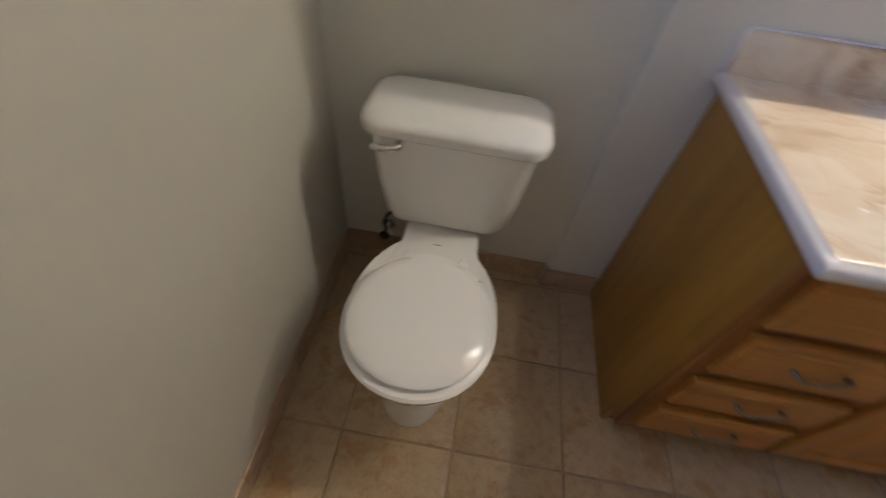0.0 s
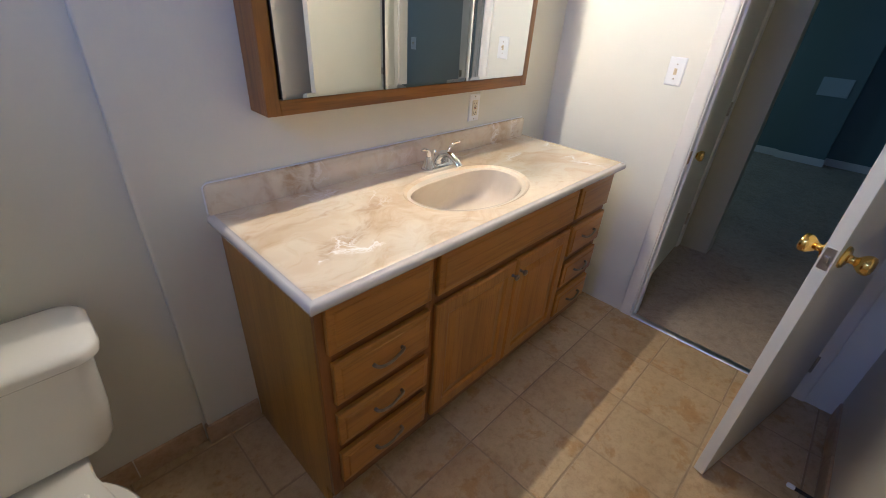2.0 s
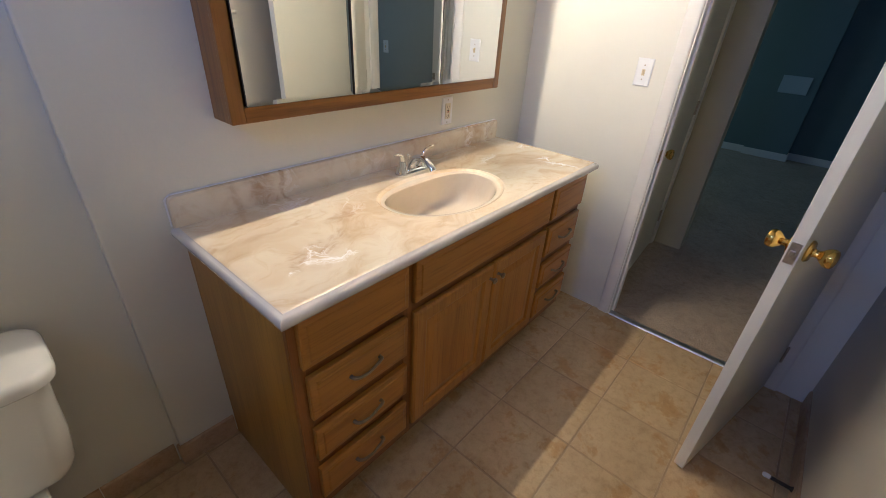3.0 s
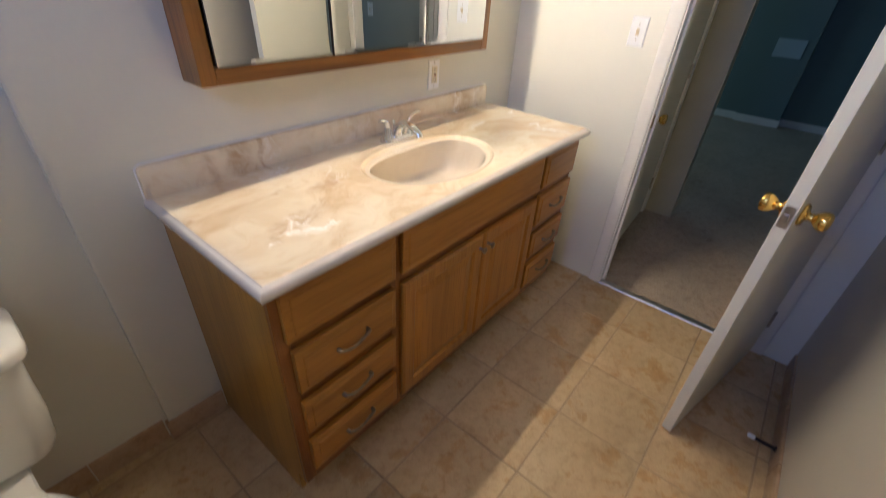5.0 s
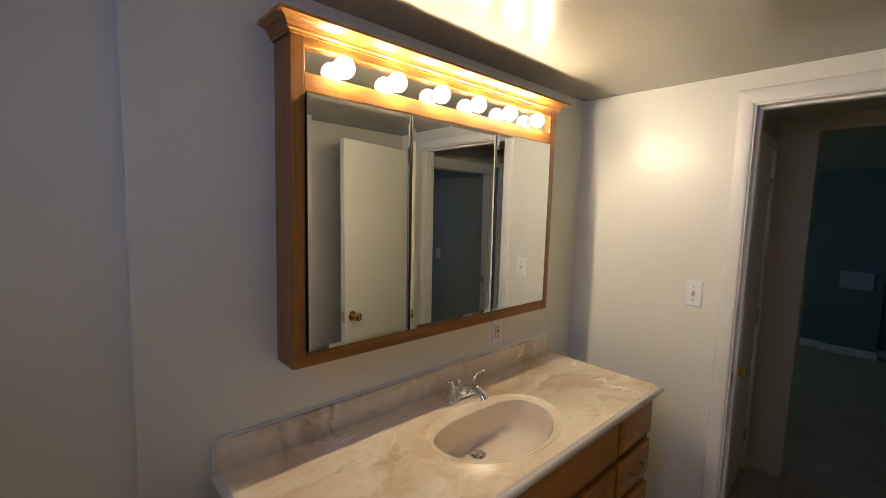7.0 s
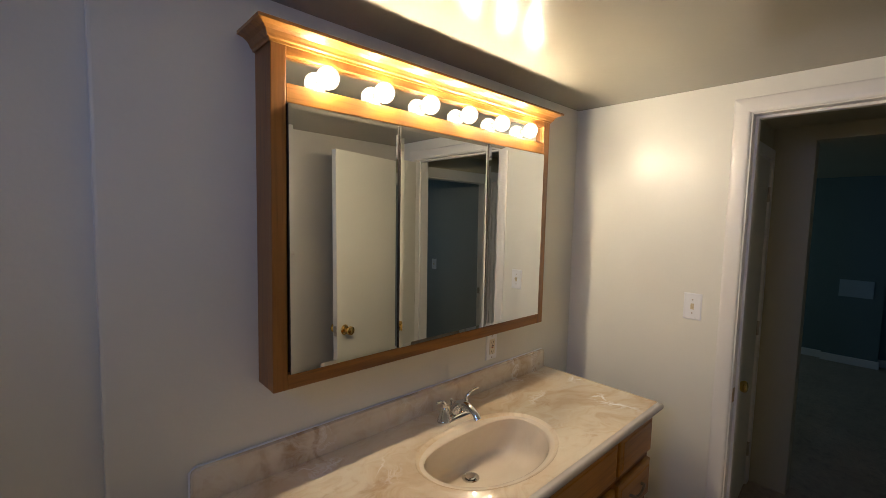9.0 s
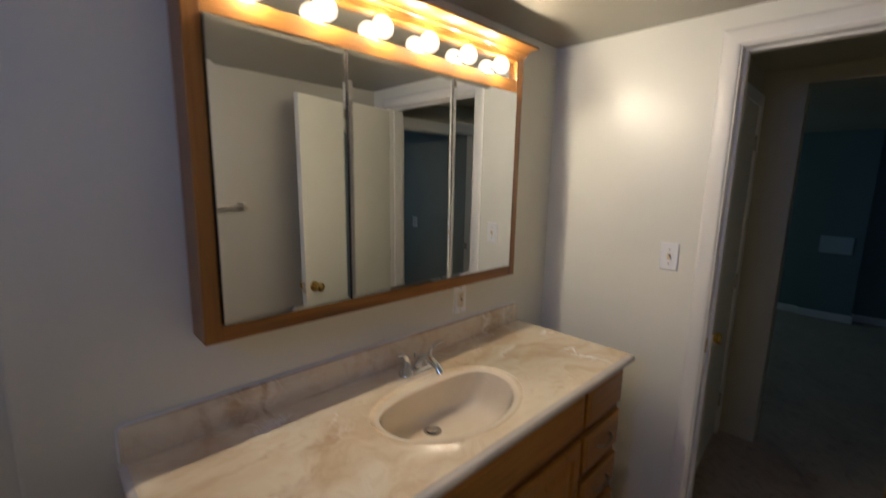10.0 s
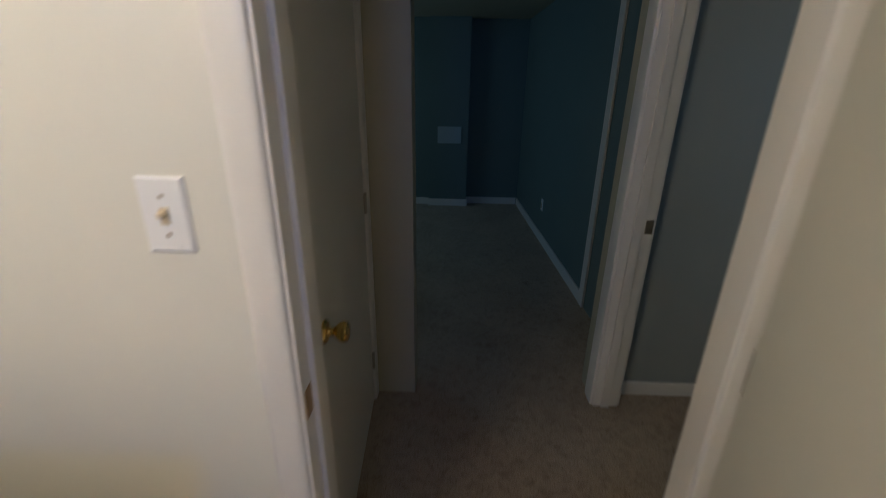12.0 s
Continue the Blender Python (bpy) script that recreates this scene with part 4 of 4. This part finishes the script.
part("lift_rod", merge(tube([(0, 0.022, 0.015), (0, 0.022, 0.060)], 0.0025, 8), lathe([(0.0, 0.0), (0.006, 0.002), (0.0065, 0.007), (0.004, 0.012), (0.0, 0.013)], 12, pose(0, 0.022, 0.056))), CHROME, fau, "", True)
for s in (-1, 1):
    hb = part("handle_hub", lathe([(0.0, 0.0), (0.026, 0.010), (0.024, 0.018), (0.018, 0.032), (0.015, 0.046), (0.012, 0.054), (0.0, 0.057)], 22, pose(s * 0.053, 0, 0)), CHROME, fau, "", True)
    lv = curve_points([(s * 0.053, 0.0, 0.046), (s * 0.058, -0.004, 0.068), (s * 0.070, -0.008, 0.084), (s * 0.092, -0.012, 0.092), (s * 0.108, -0.014, 0.092)], 5)
    part("lever", tube(lv, [0.010 - 0.0045 * i / (len(lv) - 1) for i in range(len(lv))], 12, 0.75), CHROME, hb, "", True)

# ---- mirror cabinet ----
MX, MY, MZ = 1.069, 1.153, 1.188
MW, MD, MH = 1.238, YN - 1.153, 0.912
mc = thing("mirror_cabinet", pose(MX, MY, MZ), "wide oak mirror cabinet hung above the countertop", "mirror cabinet")
part("side_panel", box((0.002, 0.018, 0.0), (0.016, MD, MH), 0.001), CAB_Z, mc)
part("side_panel", box((MW - 0.016, 0.018, 0.0), (MW - 0.002, MD, MH), 0.001), CAB_Z, mc)
part("bottom_panel", box((0.016, 0.018, 0.001), (MW - 0.016, MD, 0.015)), CAB_X, mc)
# solid near-black block stands in for shade behind the mirror doors
part("gap_shade_block", box((0.017, 0.020, 0.020), (MW - 0.017, MD - 0.001, 0.800)), DARK, mc, "near-black block in place of the unlit cabinet interior")
part("stile", box((0.0, 0.0, 0.0), (0.040, 0.018, MH), 0.003), CAB_Z, mc)
part("stile", box((MW - 0.044, 0.0, 0.0), (MW, 0.018, MH), 0.003), CAB_Z, mc)
part("rail", box((0.040, 0.0005, 0.0), (MW - 0.044, 0.018, 0.043), 0.003), CAB_X, mc)
part("rail", box((0.040, 0.0005, 0.762), (MW - 0.044, 0.018, 0.811), 0.002), CAB_X, mc)
part("rail", box((0.040, 0.0005, 0.881), (MW - 0.044, 0.018, MH), 0.002), CAB_X, mc)
part("recess_board", box((0.016, 0.0182, 0.803), (MW - 0.016, MD - 0.001, 0.811)), CAB_X, mc)
part("recess_board", box((0.016, 0.0182, 0.881), (MW - 0.016, MD - 0.001, 0.889)), CAB_X, mc)
part("recess_side", box((0.032, 0.0182, 0.8112), (0.0405, 0.06, 0.8808)), CAB_Z, mc)
part("recess_side", box((MW - 0.0445, 0.0182, 0.8112), (MW - 0.036, 0.06, 0.8808)), CAB_Z, mc)
prof = [(0.0, 0.902), (0.004, 0.902), (0.005, 0.908), (0.010, 0.911), (0.012, 0.917), (0.017, 0.925), (0.026, 0.932), (0.037, 0.936), (0.043, 0.937), (0.043, 0.945), (0.0, 0.945)]
part("crown", loft([[Vector((-o, MD, z)), Vector((-o, -o, z)), Vector((MW + o, -o, z)), Vector((MW + o, MD, z))] for o, z in prof], False, True), CAB_X, mc, "stepped oak crown moulding")
for x0, x1, tilt, lean in ((0.0425, 0.4018, 1.1, -0.6), (0.4042, 0.8245, 0.65, -0.35), (0.8270, 1.1925, -0.1, 0)):
    w = x1 - x0
    m = pose((x0 + x1) / 2, -0.0025, 0.4025, lean, 0, tilt) @ pose(-w / 2, 0, -0.357)
    md = part("mirror_door", loft(rect_rings(w, 0.714, [(0, -0.004), (0, 0.003), (0.0003, 0.0032)], m), True, False), DARK, mc, "thin dark backing")
    part("mirror", loft(rect_rings(w, 0.714, [(0.0003, 0.0032), (0.0120, 0.0046)], m), False, True), MIRROR, md, "bevelled mirror glass")

# ---- light bar with six globe bulbs ----
lb = thing("vanity_light", pose(MX, MY, MZ), "mirrored light bar with six lit globe bulbs", "light fixture")
part("strip", box((0.0412, 0.021, 0.812), (MW - 0.0452, 0.025, 0.880)), MIRROR, lb, "polished metal backing strip")
for i in range(6):
    bx = 1.217 + 0.1846 * i - MX
    bl = part("bulb", lathe([(0.0, -0.031)] + [(0.031 * math.sin(math.pi * k / 16), -0.031 * math.cos(math.pi * k / 16)) for k in range(1, 14)] + [(0.012, 0.031), (0.0, 0.031)], 28,
                            pose(bx, -0.015, 0.843, -90)), BULB_M, lb, "lit clear globe bulb", True)
    part("filament", lathe([(0.0, -0.011)] + [(0.011 * math.sin(math.pi * k / 8), -0.011 * math.cos(math.pi * k / 8)) for k in range(1, 8)] + [(0.0, 0.011)], 12,
                           pose(bx, -0.016, 0.843)), FILAMENT_M, bl, "glowing filament", True)
    part("socket", lathe([(0.0, 0.0), (0.016, 0.0), (0.014, 0.012), (0.0, 0.012)], 18, pose(bx, 0.0205, 0.843, 90)), PLASTIC, bl, "white lamp holder", True)

# ---- towel bar ----
tb = thing("towel_bar", pose(1.175, YS, 1.445), "brushed metal towel bar with square brackets on the wall", "towel bar")
part("bar", box((0.0, 0.050, -0.009), (0.60, 0.060, 0.009), 0.003), STEEL, tb, "", True)
for x in (0.0, 0.60):
    part("bracket", merge(box((x - 0.022, 0.0, -0.024), (x + 0.022, 0.008, 0.024), 0.003), box((x - 0.014, 0.008, -0.016), (x + 0.014, 0.068, 0.016), 0.004)), STEEL, tb, "square metal bracket", True)

# ---- ceiling alarm in the far room ----
alarm = thing("smoke_detector", pose(4.35, 0.08, ZC), "round white plastic smoke detector on the ceiling", "smoke detector")
part("base", lathe([(0.0, 0.0), (0.066, 0.0), (0.066, -0.010), (0.060, -0.012), (0.0, -0.012)], 28), PLASTIC, alarm, "", True)
part("cover", lathe([(0.058, -0.012), (0.056, -0.026), (0.044, -0.034), (0.020, -0.037), (0.0, -0.037)], 28), PLASTIC, alarm, "", True)

# ---- door stop ----
ds = thing("door_stop", pose(2.135, YS + 0.012, 0.05), "spring door stop with a white rubber tip", "door stop")
part("spring", lathe([(0.0, 0.0), (0.012, 0.0)] + [(0.0065 + 0.0012 * (k % 2), 0.008 + 0.0022 * k) for k in range(28)] + [(0.0, 0.07)], 12, pose(0, 0, 0, -90)), BLACK, ds, "dark coiled spring", True)
part("tip", lathe([(0.0, 0.068), (0.0085, 0.068), (0.009, 0.074), (0.009, 0.088), (0.006, 0.092), (0.0, 0.092)], 14, pose(0, 0, 0, -90)), PLASTIC, ds, "white rubber tip", True)

# ---- floor tiles and tile skirting ----
floor = setting("floor", box((XW - 0.02, YS - 0.02, -0.05), (XE + 0.012, YT + 0.02, -0.0028)), GROUT, "tan mottled ceramic tile floor with brown grout", "floor")
PITCH, JX, JY, GAP = 0.3285, 1.774, 0.261, 0.0068


def tile_bm(w, h):
    return loft([[Vector((i, i, z)), Vector((w - i, i, z)), Vector((w - i, h - i, z)), Vector((i, h - i, z))] for i, z in ((0, -0.006), (0, -0.0022), (0.0012, -0.0006), (0.004, 0.0))], False, True)


full = to_mesh("tile", tile_bm(PITCH - GAP, PITCH - GAP), TILE, True)
for i in range(-7, 5):
    for j in range(-4, 5):
        x0, y0 = JX + i * PITCH + GAP / 2, JY + j * PITCH + GAP / 2
        x1, y1 = x0 + PITCH - GAP, y0 + PITCH - GAP
        cx0, cx1, cy0, cy1 = max(x0, XW), min(x1, XE + 0.004), max(y0, YS), min(y1, YT)
        if cx1 - cx0 < 0.02 or cy1 - cy0 < 0.02:
            continue
        whole = (cx0, cx1, cy0, cy1) == (x0, x1, y0, y1)
        t = new("tile", full if whole else to_mesh("tile", tile_bm(cx1 - cx0, cy1 - cy0), TILE, True))
        t.parent = floor
        t.location = (cx0, cy0, random.uniform(-0.0006, 0.0003))
        t.rotation_euler = (random.uniform(-0.001, 0.001), random.uniform(-0.001, 0.001), 0)

sk = thing("baseboard", pose(0, 0, 0), "tan ceramic tile skirting with rounded top", "baseboard", kind="structure")
HS = 0.092


def skirting(x0, y0, x1, y1, nx, ny, step=0.3285, start=0.0):
    """Tiles in a line, standing proud of the wall towards (nx, ny)."""
    length = math.hypot(x1 - x0, y1 - y0)
    ux, uy = (x1 - x0) / length, (y1 - y0) / length
    s = -start
    while s < length - 0.01:
        a, b = max(s, 0) + 0.0015, min(s + step, length) - 0.0015
        s += step
        if b - a < 0.01:
            continue
        rings = []
        for d in (a, b):
            px, py = x0 + ux * d, y0 + uy * d
            rings.append([Vector((px + nx * o, py + ny * o, z)) for o, z in ((0.0, 0.001), (0.010, 0.001), (0.010, HS - 0.008), (0.008, HS - 0.002), (0.004, HS), (0.0, HS))])
        part("tile", loft(rings), SKIRT, sk)


skirting(XW, YT, XSTEP - 0.012, YT, 0, -1, start=0.1)
skirting(XSTEP - 0.010, YN, VX - 0.003, YN, 0, -1)
skirting(XSTEP, YT - 0.011, XSTEP, YN - 0.010, -1, 0)
skirting(XW, YS + 0.011, XW, YT - 0.011, 1, 0, start=0.15)
skirting(XW, YS, XE - 0.02, YS, 0, 1, start=0.2)
